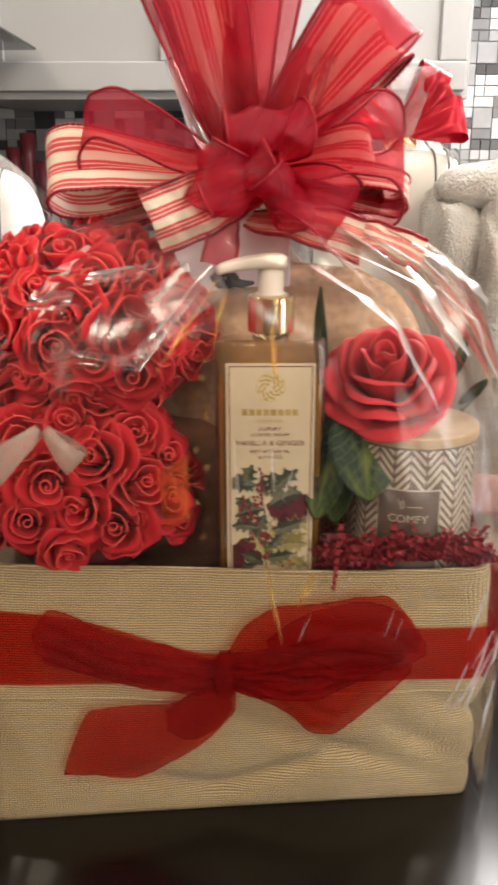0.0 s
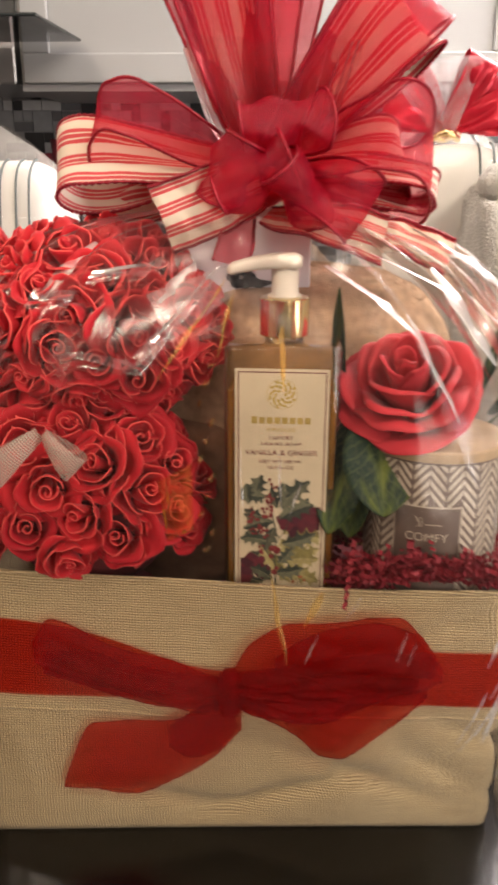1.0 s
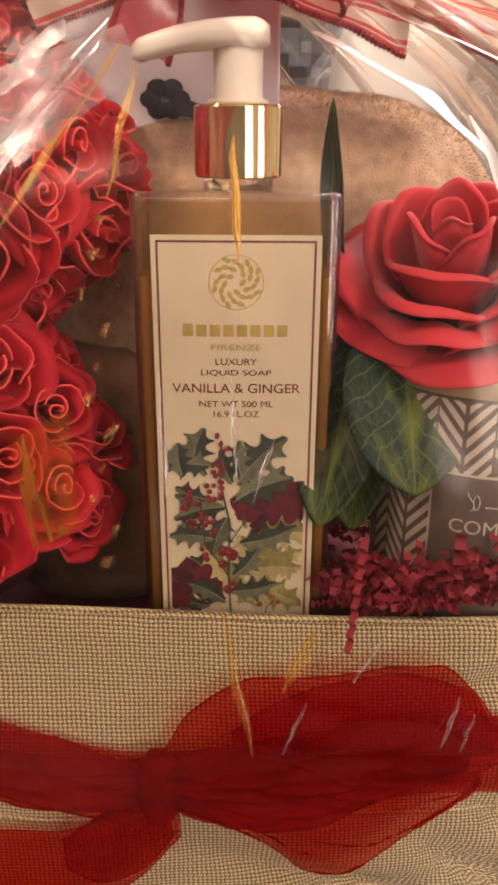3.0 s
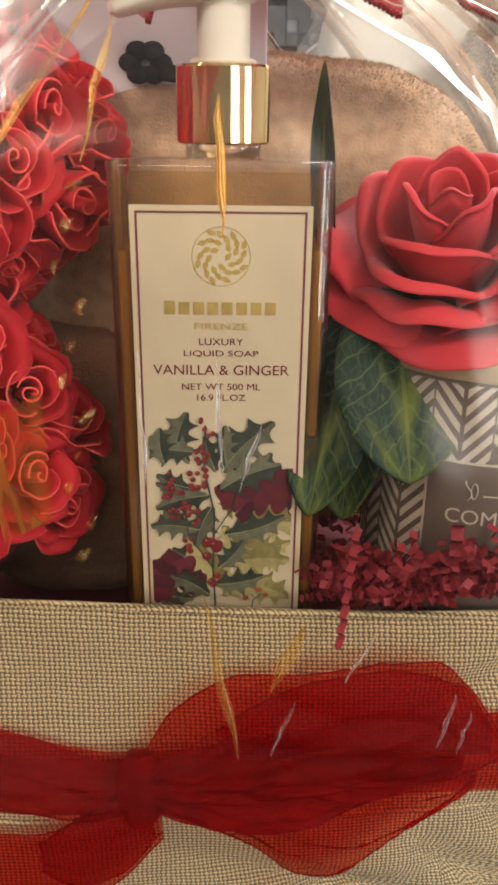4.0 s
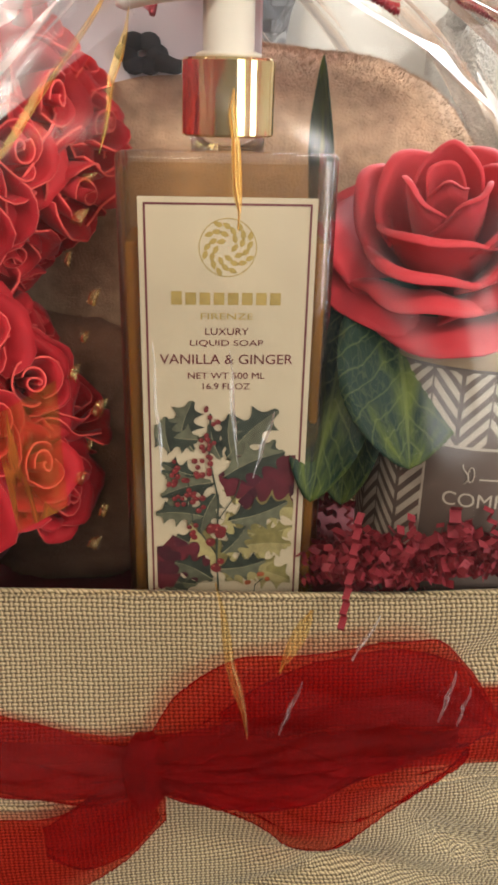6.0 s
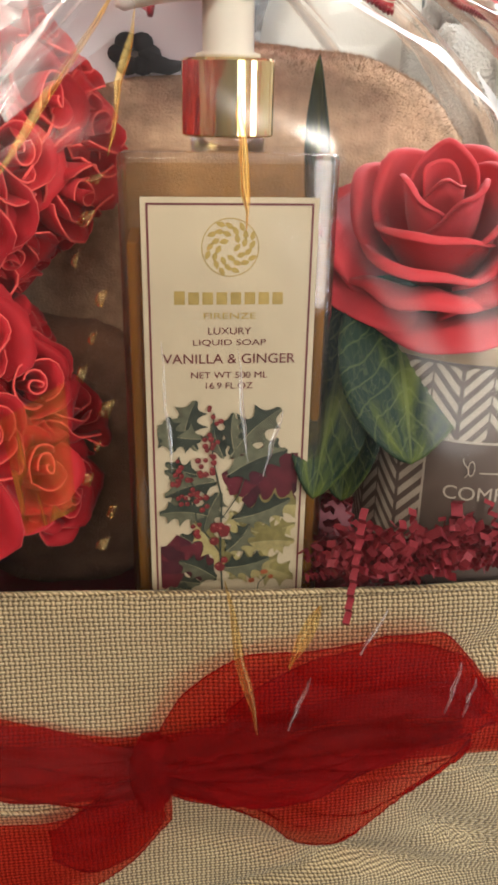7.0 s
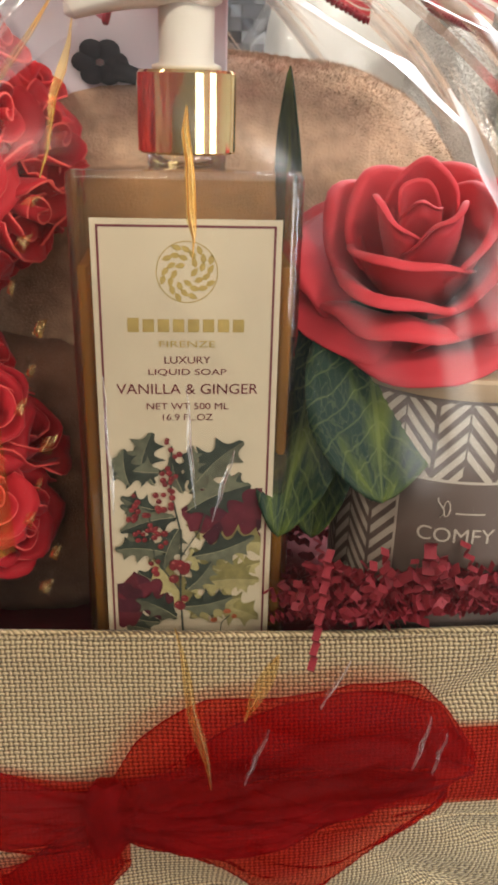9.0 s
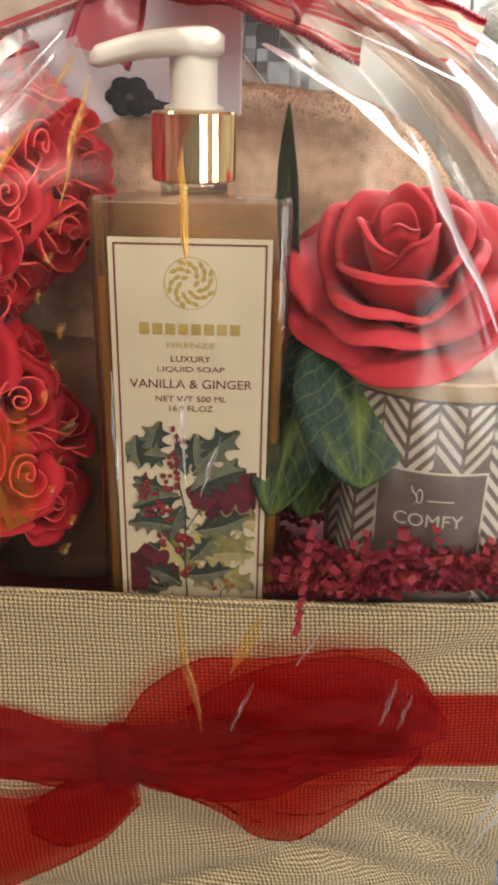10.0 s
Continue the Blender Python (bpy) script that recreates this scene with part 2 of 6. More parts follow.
def foam_material(name, deep, bright, depth=1.0):
    """Thin craft foam: matt, a little light comes through the petals, a tone of its own for each flower."""
    m = bpy.data.materials.new(name)
    m.use_nodes = True
    nt = m.node_tree
    b = nt.nodes["Principled BSDF"]
    b.inputs["Roughness"].default_value = 0.62
    b.inputs["Specular IOR Level"].default_value = 0.28
    b.inputs["Sheen Weight"].default_value = 0.12
    tc = nt.nodes.new("ShaderNodeTexCoord")
    n1 = nt.nodes.new("ShaderNodeTexNoise")
    n1.inputs["Scale"].default_value = 55
    n1.inputs["Detail"].default_value = 4
    nt.links.new(tc.outputs["Object"], n1.inputs["Vector"])
    info = nt.nodes.new("ShaderNodeObjectInfo")
    tone = maths(nt, "MULTIPLY_ADD", info.outputs["Random"], 0.55, maths(nt, "MULTIPLY_ADD", n1.outputs["Fac"], 0.7, -0.12))
    mix = nt.nodes.new("ShaderNodeMix")
    mix.data_type = "RGBA"
    nt.links.new(tone, mix.inputs[0])
    mix.inputs[6].default_value = (*deep, 1)
    mix.inputs[7].default_value = (*bright, 1)
    nt.links.new(mix.outputs[2], b.inputs["Base Color"])
    n2 = nt.nodes.new("ShaderNodeTexNoise")
    n2.inputs["Scale"].default_value = 1600
    nt.links.new(tc.outputs["Object"], n2.inputs["Vector"])
    n3 = nt.nodes.new("ShaderNodeTexNoise")
    n3.inputs["Scale"].default_value = 150
    nt.links.new(tc.outputs["Object"], n3.inputs["Vector"])
    bp = nt.nodes.new("ShaderNodeBump")
    bp.inputs["Strength"].default_value = 0.25
    bp.inputs["Distance"].default_value = 0.001 * depth
    nt.links.new(maths(nt, "MULTIPLY_ADD", n2.outputs["Fac"], 0.2, n3.outputs["Fac"]), bp.inputs["Height"])
    nt.links.new(bp.outputs[0], b.inputs["Normal"])
    tl = nt.nodes.new("ShaderNodeBsdfTranslucent")
    nt.links.new(mix.outputs[2], tl.inputs[0])
    ms = nt.nodes.new("ShaderNodeMixShader")
    ms.inputs[0].default_value = 0.25
    nt.links.new(b.outputs[0], ms.inputs[1])
    nt.links.new(tl.outputs[0], ms.inputs[2])
    nt.links.new(ms.outputs[0], nt.nodes["Material Output"].inputs[0])
    return m


M_BURLAP = burlap_material()
M_TUFT = sheer_material("white_film_tuft", (0.80, 0.72, 0.73), 0.30, 0.25, (1.0, 0.97, 0.97))
M_SHEER = sheer_material("red_organza", (0.43, 0.004, 0.003), 0.27, 0.45, (0.90, 0.25, 0.17), 0.0, 0.3)
M_SHEER_DENSE = sheer_material("gathered_organza", (0.42, 0.003, 0.004), 0.42, 0.6, (0.84, 0.13, 0.09))
M_SHEER_BOW = sheer_material("red_bow_organza", (0.54, 0.016, 0.052), 0.40, 0.28, (0.96, 0.44, 0.47), 0.0, 0.6)
M_STRIPE = striped_material()
M_EDGE = material("wired_ribbon_edge", (0.27, 0.006, 0.018), 0.3, 0.3, 0.3, 200, 0.4, 1500)
M_FILM = film_material("clear_film", 0.60, rough=0.17, relief=0.26, streaks=True)
M_FILM_PLAIN = film_material("clear_gift_film", 0.4)
M_FILM_FOLD = film_material("doubled_film", 3.2, (0.93, 0.90, 0.90), 0.16)
# warm lamp reflections painted as amber gloss
M_WARM_GLARE = film_material("painted_warm_glare", 4.0, (1.0, 0.86, 0.55), 0.40, (1.0, 0.70, 0.26), 0.12)
M_ORANGE_GLARE = film_material("painted_orange_glare", 2.2, (1.0, 0.86, 0.60), 0.48, (1.0, 0.50, 0.10))
M_AMBER_GLINT = film_material("painted_amber_glint", 4.5, (1.0, 0.86, 0.55), 0.22, (1.0, 0.72, 0.30))
M_FLAP_HAZE = film_material("slack_film_haze", 2.6, (0.97, 0.95, 0.95), 0.40, (1, 0.95, 0.94), 0.5)
# white glints painted by strongly raised gloss
M_WHITE_GLINT = film_material("painted_white_glint", 4.0, (0.98, 0.97, 0.97), 0.34)
M_FILM_SOFT = film_material("crumpled_film", 0.5, (0.985, 0.98, 0.98), 0.42)
M_FOAM = foam_material("red_foam_petal", (0.46, 0.007, 0.019), (0.76, 0.028, 0.036))
M_FOAM_CUT = material("red_foam_cut_edge", (0.80, 0.10, 0.085), 0.8, 0, 0.15, 60, 0.1, 1500, 0.1, 0.15)
M_FOAM_BIG = foam_material("rose_red_foam", (0.56, 0.030, 0.044), (0.64, 0.045, 0.055), 1.6)
M_GAP_SHADE = material("gap_shade_red", (0.10, 0.006, 0.008), 0.8)
M_GOLD = material("polished_gold", (0.90, 0.71, 0.34), 0.07, 1.0, 0.03, 20, 0.0)
M_AMBER = sheer_material("amber_soap", (0.80, 0.52, 0.24), 0.12, 0.2, (1.0, 0.91, 0.74))
M_AMBER_GLOW = sheer_material("painted_amber_glow", (0.85, 0.46, 0.06), 0.5, 0.2, (1.0, 0.70, 0.28))
M_CLEAR = film_material("clear_plastic", 1.6, (0.98, 0.96, 0.93), 0.04, (1, 1, 1), 0.0)
M_WHITE_PLASTIC = material("white_plastic", (0.66, 0.60, 0.50), 0.35, 0, 0.04, 30, 0.03)
M_LABEL = material("cream_label_paper", (0.58, 0.48, 0.315), 0.42, 0, 0.05, 120, 0.05, 1800)
M_PRINT_BROWN = material("maroon_ink", (0.15, 0.030, 0.035), 0.5, 0, 0.2)
M_PRINT_GOLD = material("gold_foil_print", (0.50, 0.36, 0.11), 0.4, 0.35, 0.15, 300, 0.1)
M_PRINT_GREEN = material("dark_green_ink", (0.034, 0.042, 0.028), 0.5, 0, 0.5, 260, 0.0)
M_PRINT_SAGE = material("sage_ink", (0.105, 0.105, 0.062), 0.5, 0, 0.5, 300, 0.0)
M_PRINT_OLIVE = material("olive_ink", (0.185, 0.155, 0.050), 0.5, 0, 0.5, 260, 0.0)
M_PRINT_STRAW = material("straw_ink", (0.36, 0.30, 0.12), 0.5, 0, 0.4, 260, 0.0)
M_PRINT_PALE = material("pale_vein_ink", (0.33, 0.30, 0.17), 0.5, 0, 0.2, 260, 0.0)
M_PRINT_RED = material("berry_red_ink", (0.16, 0.014, 0.016), 0.5, 0, 0.4, 400, 0.0)
M_PRINT_BLUSH = material("berry_shine_ink", (0.36, 0.10, 0.08), 0.5, 0, 0.2, 400, 0.0)
M_PRINT_RUST = material("rust_ink", (0.30, 0.075, 0.020), 0.5, 0, 0.3, 400, 0.0)
M_PRINT_WINE = material("wine_ink", (0.105, 0.012, 0.020), 0.5, 0, 0.4, 200, 0.0)
M_PRINT_PLUM = material("plum_ink", (0.060, 0.008, 0.016), 0.5, 0, 0.4, 200, 0.0)
M_TAUPE = material("taupe_paper", (0.115, 0.080, 0.062), 0.5, 0, 0.1, 80, 0.05)
M_JAR_CREAM = material("cream_jar_print", (0.46, 0.39, 0.30), 0.45, 0, 0.08, 80, 0.05)
M_WOOD = material("pale_bamboo", (0.36, 0.25, 0.14), 0.5, 0, 0.25, 60, 0.15, 400)
M_SHRED = material("red_crinkle_paper", (0.24, 0.014, 0.024), 0.65, 0, 0.35, 50, 0.15, 600)
M_FLEECE = material("tan_fleece", (0.50, 0.335, 0.215), 1.0, 0, 0.35, 160, 0.5, 900, 0.1, 0.0, 0, 0.002)
M_GAP_BROWN = material("brown_plush", (0.27, 0.145, 0.090), 1.0, 0, 0.3, 90, 0.6, 1300, 0.1, 0.0, 0, 0.0025)
M_ROBE = material("grey_white_plush", (0.56, 0.53, 0.48), 0.95, 0, 0.35, 40, 0.9, 330, 0.6, 0.1, 0, 0.008)
M_TOWEL = material("white_cotton", (0.74, 0.73, 0.69), 0.9, 0, 0.06, 30, 0.4, 500, 0.3, 0.2)
M_TEAL = material("grey_stripe_thread", (0.16, 0.19, 0.19), 0.9, 0, 0.3)
M_PINK = material("pink_satin", (0.72, 0.40, 0.42), 0.35, 0, 0.12, 20, 0.1)
M_FOIL = material("red_foil_ribbon", (0.48, 0.012, 0.03), 0.3, 0.35, 0.25, 40, 0.25, 120)
M_GRANITE = material("black_granite", (0.0016, 0.0015, 0.0016), 0.2, 0, 0.8, 420, 0.10, 420, 0, 0.5)
M_CABINET = material("painted_cabinet", (0.41, 0.405, 0.395), 0.45, 0, 0.04, 8, 0.03)
M_WALL = material("wall_paint", (0.45, 0.42, 0.38), 0.8, 0, 0.05, 6, 0.1)
M_WALL_DIM = material("low_glare_wall", (0.13, 0.11, 0.095), 0.8, 0, 0.05, 6, 0.1)
M_CEIL = material("ceiling_paint", (0.88, 0.87, 0.84), 0.9, 0, 0.03, 6, 0.1)
M_FLOOR = material("low_glare_floor", (0.10, 0.075, 0.055), 0.5, 0, 0.2, 10, 0.1)
M_GROUT = material("grout", (0.22, 0.215, 0.21), 0.9)
M_TILES = [material("mosaic_" + n, c, 0.22, 0, 0.15, 40, 0.05) for n, c in (("white", (0.40, 0.40, 0.40)), ("light_grey", (0.24, 0.24, 0.245)), ("mid_grey", (0.12, 0.12, 0.125)), ("charcoal", (0.03, 0.03, 0.033)))]
M_STEEL = material("brushed_steel", (0.42, 0.42, 0.43), 0.32, 0.9, 0.08, 40, 0.1)
M_DARK_GLASS = material("smoked_glass", (0.03, 0.035, 0.035), 0.08, 0, 0.1)
M_BLACK = material("black_felt", (0.015, 0.014, 0.018), 0.9, 0, 0.3)
M_CARD = material("white_card", (0.74, 0.70, 0.72), 0.7, 0, 0.05)
M_SILVER = sheer_material("silver_mesh_ribbon", (0.50, 0.42, 0.34), 0.50, 0.3, (0.95, 0.85, 0.80), 0.3, 0.6, 0.0022, 0.5)
M_STEM = material("dark_stem", (0.05, 0.07, 0.03), 0.6)
M_POT = material("maroon_enamel", (0.14, 0.02, 0.03), 0.35, 0, 0.3)


def leaf_material():
    """Dark green cloth leaf with yellow-green patches and pale veins; UV u along, v across from -1 to 1."""
    m = bpy.data.materials.new("silk_leaf")
    m.use_nodes = True
    nt = m.node_tree
    b = nt.nodes["Principled BSDF"]
    b.inputs["Roughness"].default_value = 0.5
    b.inputs["Specular IOR Level"].default_value = 0.25
    uv = nt.nodes.new("ShaderNodeUVMap")
    sep = nt.nodes.new("ShaderNodeSeparateXYZ")
    nt.links.new(uv.outputs[0], sep.inputs[0])
    u, v = sep.outputs[0], sep.outputs[1]
    av = maths(nt, "ABSOLUTE", v)
    n = nt.nodes.new("ShaderNodeTexNoise")
    n.inputs["Scale"].default_value = 2.6
    n.inputs["Detail"].default_value = 3
    nt.links.new(uv.outputs[0], n.inputs["Vector"])
    side = maths(nt, "FRACT", maths(nt, "MULTIPLY", maths(nt, "SUBTRACT", maths(nt, "MULTIPLY_ADD", n.outputs["Fac"], 0.12, u), maths(nt, "MULTIPLY", av, 0.22)), 9.0))
    vein = maths(nt, "MAXIMUM", maths(nt, "LESS_THAN", side, 0.09), maths(nt, "LESS_THAN", av, 0.035))
    vo = nt.nodes.new("ShaderNodeTexVoronoi")
    vo.feature = "DISTANCE_TO_EDGE"
    vo.inputs["Scale"].default_value = 11
    nt.links.new(uv.outputs[0], vo.inputs["Vector"])
    vein = maths(nt, "MAXIMUM", vein, maths(nt, "MULTIPLY", maths(nt, "LESS_THAN", vo.outputs["Distance"], 0.035), 0.55))
    patch = nt.nodes.new("ShaderNodeMapRange")
    patch.inputs[1].default_value, patch.inputs[2].default_value = 0.56, 0.82
    nt.links.new(maths(nt, "MULTIPLY_ADD", av, -0.20, maths(nt, "MULTIPLY_ADD", u, 0.26, n.outputs["Fac"])), patch.inputs[0])
    c1 = nt.nodes.new("ShaderNodeMix")
    c1.data_type = "RGBA"
    nt.links.new(patch.outputs[0], c1.inputs[0])
    c1.inputs[6].default_value = (0.005, 0.022, 0.011, 1)
    c1.inputs[7].default_value = (0.085, 0.11, 0.010, 1)
    c2 = nt.nodes.new("ShaderNodeMix")
    c2.data_type = "RGBA"
    nt.links.new(maths(nt, "MULTIPLY", vein, 0.22), c2.inputs[0])
    nt.links.new(c1.outputs[2], c2.inputs[6])
    c2.inputs[7].default_value = (0.24, 0.27, 0.07, 1)
    nt.links.new(c2.outputs[2], b.inputs["Base Color"])
    bp = nt.nodes.new("ShaderNodeBump")
    bp.inputs["Strength"].default_value = 0.4
    bp.inputs["Distance"].default_value = 0.0006
    nt.links.new(vein, bp.inputs["Height"])
    nt.links.new(bp.outputs[0], b.inputs["Normal"])
    return m


M_LEAF = leaf_material()

# ---- builders ----


def empty(name, at=(0, 0, 0), **tags):
    ob = new(name)
    ob.empty_display_size = 0.01
    ob.location = at
    return tagged(ob, **tags)


def adopt(ob, parent):
    """Parents ob, whose own matrix stays its place in the world (parents are turned by nothing)."""
    if parent:
        ob.parent = parent
        ob.matrix_parent_inverse = Matrix.Translation(parent.location).inverted() if parent.type == "EMPTY" else Matrix.Identity(4)
    return ob


def raw(name, verts, faces, mat, parent=None, label="", uvs=None, smooth=True):
    """One mesh object from world coordinates. uvs: one pair a vertex."""
    me = bpy.data.meshes.new(name)
    me.from_pydata([tuple(v) for v in verts], [], [tuple(f) for f in faces])
    if uvs is not None:
        lay = me.uv_layers.new(name="UVMap")
        idx = np.zeros(len(me.loops), dtype=np.int32)
        me.loops.foreach_get("vertex_index", idx)
        lay.data.foreach_set("uv", np.asarray(uvs, dtype=np.float32)[idx].ravel())
    if smooth:
        me.polygons.foreach_set("use_smooth", [True] * len(me.polygons))
    me.materials.append(mat)
    me.update()
    ob = new(name, me)
    if label:
        tagged(ob, label=label)
    return adopt(ob, parent)


def part(name, bm, mat, parent=None, label="", smooth=False):
    me = bpy.data.meshes.new(name)
    bm.to_mesh(me)
    bm.free()
    if smooth:
        me.polygons.foreach_set("use_smooth", [True] * len(me.polygons))
    me.materials.append(mat)
    ob = new(name, me)
    if label:
        tagged(ob, label=label)
    return adopt(ob, parent)


def box_bm(x0, x1, y0, y1, z0, z1, bevel=0.0, seg=2, vertical=0.0):
    bm = bmesh.new()
    bmesh.ops.create_cube(bm, size=1, matrix=Matrix.Translation(((x0 + x1) / 2, (y0 + y1) / 2, (z0 + z1) / 2)) @ Matrix.Diagonal((x1 - x0, y1 - y0, z1 - z0, 1)))
    if vertical:
        es = [e for e in bm.edges if abs(e.verts[0].co.z - e.verts[1].co.z) > 1e-5]
        bmesh.ops.bevel(bm, geom=es, offset=vertical, segments=4, affect="EDGES", profile=0.5)
    if bevel:
        bmesh.ops.bevel(bm, geom=[e for e in bm.edges if len(e.link_faces) == 2 and e.calc_face_angle(0) > 0.6], offset=bevel, segments=seg, affect="EDGES", profile=0.5)
    return bm


def grid_faces(nu, nv, wrap_u=False, base=0):
    f = []
    for i in range(nu if wrap_u else nu - 1):
        a, b = i * nv + base, ((i + 1) % nu) * nv + base
        for j in range(nv - 1):
            f.append((a + j, b + j, b + j + 1, a + j + 1))
    return f


def sheet_data(P, thick=0.0, wrap_u=False):
    """Vertices and faces of a grid of points (nu, nv, 3), doubled and rimmed where thick."""
    P = np.asarray(P, dtype=float)
    nu, nv = P.shape[:2]
    if not thick:
        return P.reshape(-1, 3), grid_faces(nu, nv, wrap_u)
    du, dv = np.gradient(P, axis=0), np.gradient(P, axis=1)
    n = np.cross(du, dv)
    n /= np.linalg.norm(n, axis=2, keepdims=True) + 1e-12
    A, B = P + n * thick / 2, P - n * thick / 2
    V = np.concatenate([A.reshape(-1, 3), B.reshape(-1, 3)])
    k = nu * nv
    F = grid_faces(nu, nv, wrap_u)
    F = F + [tuple(x + k for x in f[::-1]) for f in F]
    at = lambda i, j: (i % nu) * nv + j
    for i in range(nu if wrap_u else nu - 1):
        for j in (0, nv - 1):
            q = (at(i, j), at(i + 1, j), at(i + 1, j) + k, at(i, j) + k)
            F.append(q[::-1] if j == 0 else q)
    if not wrap_u:
        for j in range(nv - 1):
            for i in (0, nu - 1):
                q = (at(i, j), at(i, j + 1), at(i, j + 1) + k, at(i, j) + k)
                F.append(q if i == 0 else q[::-1])
    return V, F


def sheet(name, P, mat, parent=None, label="", thick=0.0, wrap_u=False, uv=None):
    P = np.asarray(P, dtype=float)
    V, F = sheet_data(P, thick, wrap_u)
    if uv is not None:
        uv = np.asarray(uv, dtype=float).reshape(-1, 2)
        if thick:
            uv = np.concatenate([uv, uv])
    return raw(name, V, F, mat, parent, label, uv)


def tube_data(path, radius, sides=6, close=False):
    path = np.asarray(path, dtype=float)
    n = len(path)
    rad = np.broadcast_to(np.asarray(radius, dtype=float), (n,))
    t = np.gradient(path, axis=0)
    t /= np.linalg.norm(t, axis=1, keepdims=True) + 1e-12
    ref = np.array((0.31, 0.22, 0.92))
    a = np.cross(t, ref)
    a /= np.linalg.norm(a, axis=1, keepdims=True) + 1e-12
    b = np.cross(t, a)
    ang = np.arange(sides) * 2 * np.pi / sides
    ring = path[:, None] + rad[:, None, None] * (np.cos(ang)[None, :, None] * a[:, None] + np.sin(ang)[None, :, None] * b[:, None])
    F = []
    for i in range(n - 1):
        for j in range(sides):
            k = (j + 1) % sides
            F.append((i * sides + j, i * sides + k, (i + 1) * sides + k, (i + 1) * sides + j))
    F.append(tuple(range(sides))[::-1])
    F.append(tuple((n - 1) * sides + j for j in range(sides)))
    return ring.reshape(-1, 3), F


def join(blocks):
    V, F, k = [], [], 0
    for v, f in blocks:
        V.append(np.asarray(v))
        F += [tuple(i + k for i in q) for q in f]
        k += len(v)
    return np.concatenate(V), F


def lathe(profile, at, sides=48, cap=True):
    """Profile of (radius, z) pairs turned about a vertical axis."""
    V, F = [], []
    for r, z in profile:
        for j in range(sides):
            a = 2 * math.pi * j / sides
            V.append((at[0] + r * math.cos(a), at[1] + r * math.sin(a), at[2] + z))
    for i in range(len(profile) - 1):
        for j in range(sides):
            k = (j + 1) % sides
            F.append((i * sides + j, i * sides + k, (i + 1) * sides + k, (i + 1) * sides + j))
    if cap:
        F.append(tuple(range(sides))[::-1])
        F.append(tuple((len(profile) - 1) * sides + j for j in range(sides)))
    return V, F


def flat_shade(ob, angle=0.6):
    """Sharp edges where faces meet at more than the angle."""
    bm = bmesh.new()
    bm.from_mesh(ob.data)
    for e in bm.edges:
        if len(e.link_faces) == 2 and e.calc_face_angle(0) > angle:
            e.smooth = False
    bm.to_mesh(ob.data)
    bm.free()
    return ob


def frame_of(axis, hint=(0, 0, 1)):
    z = Vector(axis).normalized()
    x = Vector(hint).cross(z)
    if x.length < 1e-4:
        x = Vector((1, 0, 0)).cross(z)
    x.normalize()
    return Matrix((x, z.cross(x), z)).transposed()


def text_mesh(words, size):
    cu = bpy.data.curves.new("words", "FONT")
    cu.body, cu.size, cu.align_x, cu.align_y, cu.extrude = words, size, "CENTER", "CENTER", 0.00004
    tmp = bpy.data.objects.new("words", cu)
    scene.collection.objects.link(tmp)
    bpy.context.view_layer.update()
    me = bpy.data.meshes.new_from_object(tmp.evaluated_get(bpy.context.evaluated_depsgraph_get()))
    bpy.data.objects.remove(tmp)
    V = np.array([v.co[:] for v in me.vertices])
    F = [tuple(p.vertices) for p in me.polygons if all(V[i, 2] > 0 for i in p.vertices)]
    bpy.data.meshes.remove(me)
    return V, F



# ---- the room ----
FLOOR_Z, CEIL_Z = -0.91, 1.55
# unseen floor, darkened so little of it shows in the film
tagged(part("floor", box_bm(-2.6, 2.6, -2.6, 2.3, FLOOR_Z - 0.1, FLOOR_Z), M_FLOOR), "unseen kitchen floor under the island, kept dark", "floor", kind="structure")
tagged(part("ceiling", box_bm(-2.6, 2.6, -2.6, 2.3, CEIL_Z, CEIL_Z + 0.1), M_CEIL), "white painted kitchen ceiling", "ceiling", kind="structure")
wall_n = tagged(part("wall_north", box_bm(-2.6, 2.6, 2.15, 2.3, FLOOR_Z, CEIL_Z), M_WALL), "kitchen wall behind the cabinets", "wall", kind="structure")
# unseen wall, coloured dark so the film mirrors less haze
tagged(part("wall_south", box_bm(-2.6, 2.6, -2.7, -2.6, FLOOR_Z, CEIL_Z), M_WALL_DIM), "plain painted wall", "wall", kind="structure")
tagged(part("wall_west", box_bm(-2.7, -2.6, -2.6, 2.3, FLOOR_Z, CEIL_Z), M_WALL), "plain painted wall", "wall", kind="structure")
tagged(part("wall_east", box_bm(2.6, 2.7, -2.6, 2.3, FLOOR_Z, CEIL_Z), M_WALL), "plain painted wall", "wall", kind="structure")



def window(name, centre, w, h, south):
    """Unseen white window frame with a sill, added round a fill lamp on its wall."""
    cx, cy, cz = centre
    frame_of_window = empty(name, (cx, cy, cz - h / 2), label="unseen white window frame added round a fill lamp", category="window", kind="structure")
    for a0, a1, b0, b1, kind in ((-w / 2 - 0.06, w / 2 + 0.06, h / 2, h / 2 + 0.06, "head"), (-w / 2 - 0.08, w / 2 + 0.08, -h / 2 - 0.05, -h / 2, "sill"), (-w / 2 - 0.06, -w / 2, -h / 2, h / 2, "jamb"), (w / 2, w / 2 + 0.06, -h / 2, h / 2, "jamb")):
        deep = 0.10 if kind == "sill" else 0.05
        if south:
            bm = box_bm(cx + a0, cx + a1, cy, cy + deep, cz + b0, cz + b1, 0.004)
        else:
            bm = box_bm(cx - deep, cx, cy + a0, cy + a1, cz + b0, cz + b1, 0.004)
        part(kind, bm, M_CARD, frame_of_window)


window("added_window_1", (1.80, -2.6, 0.55), 1.3, 1.3, True)
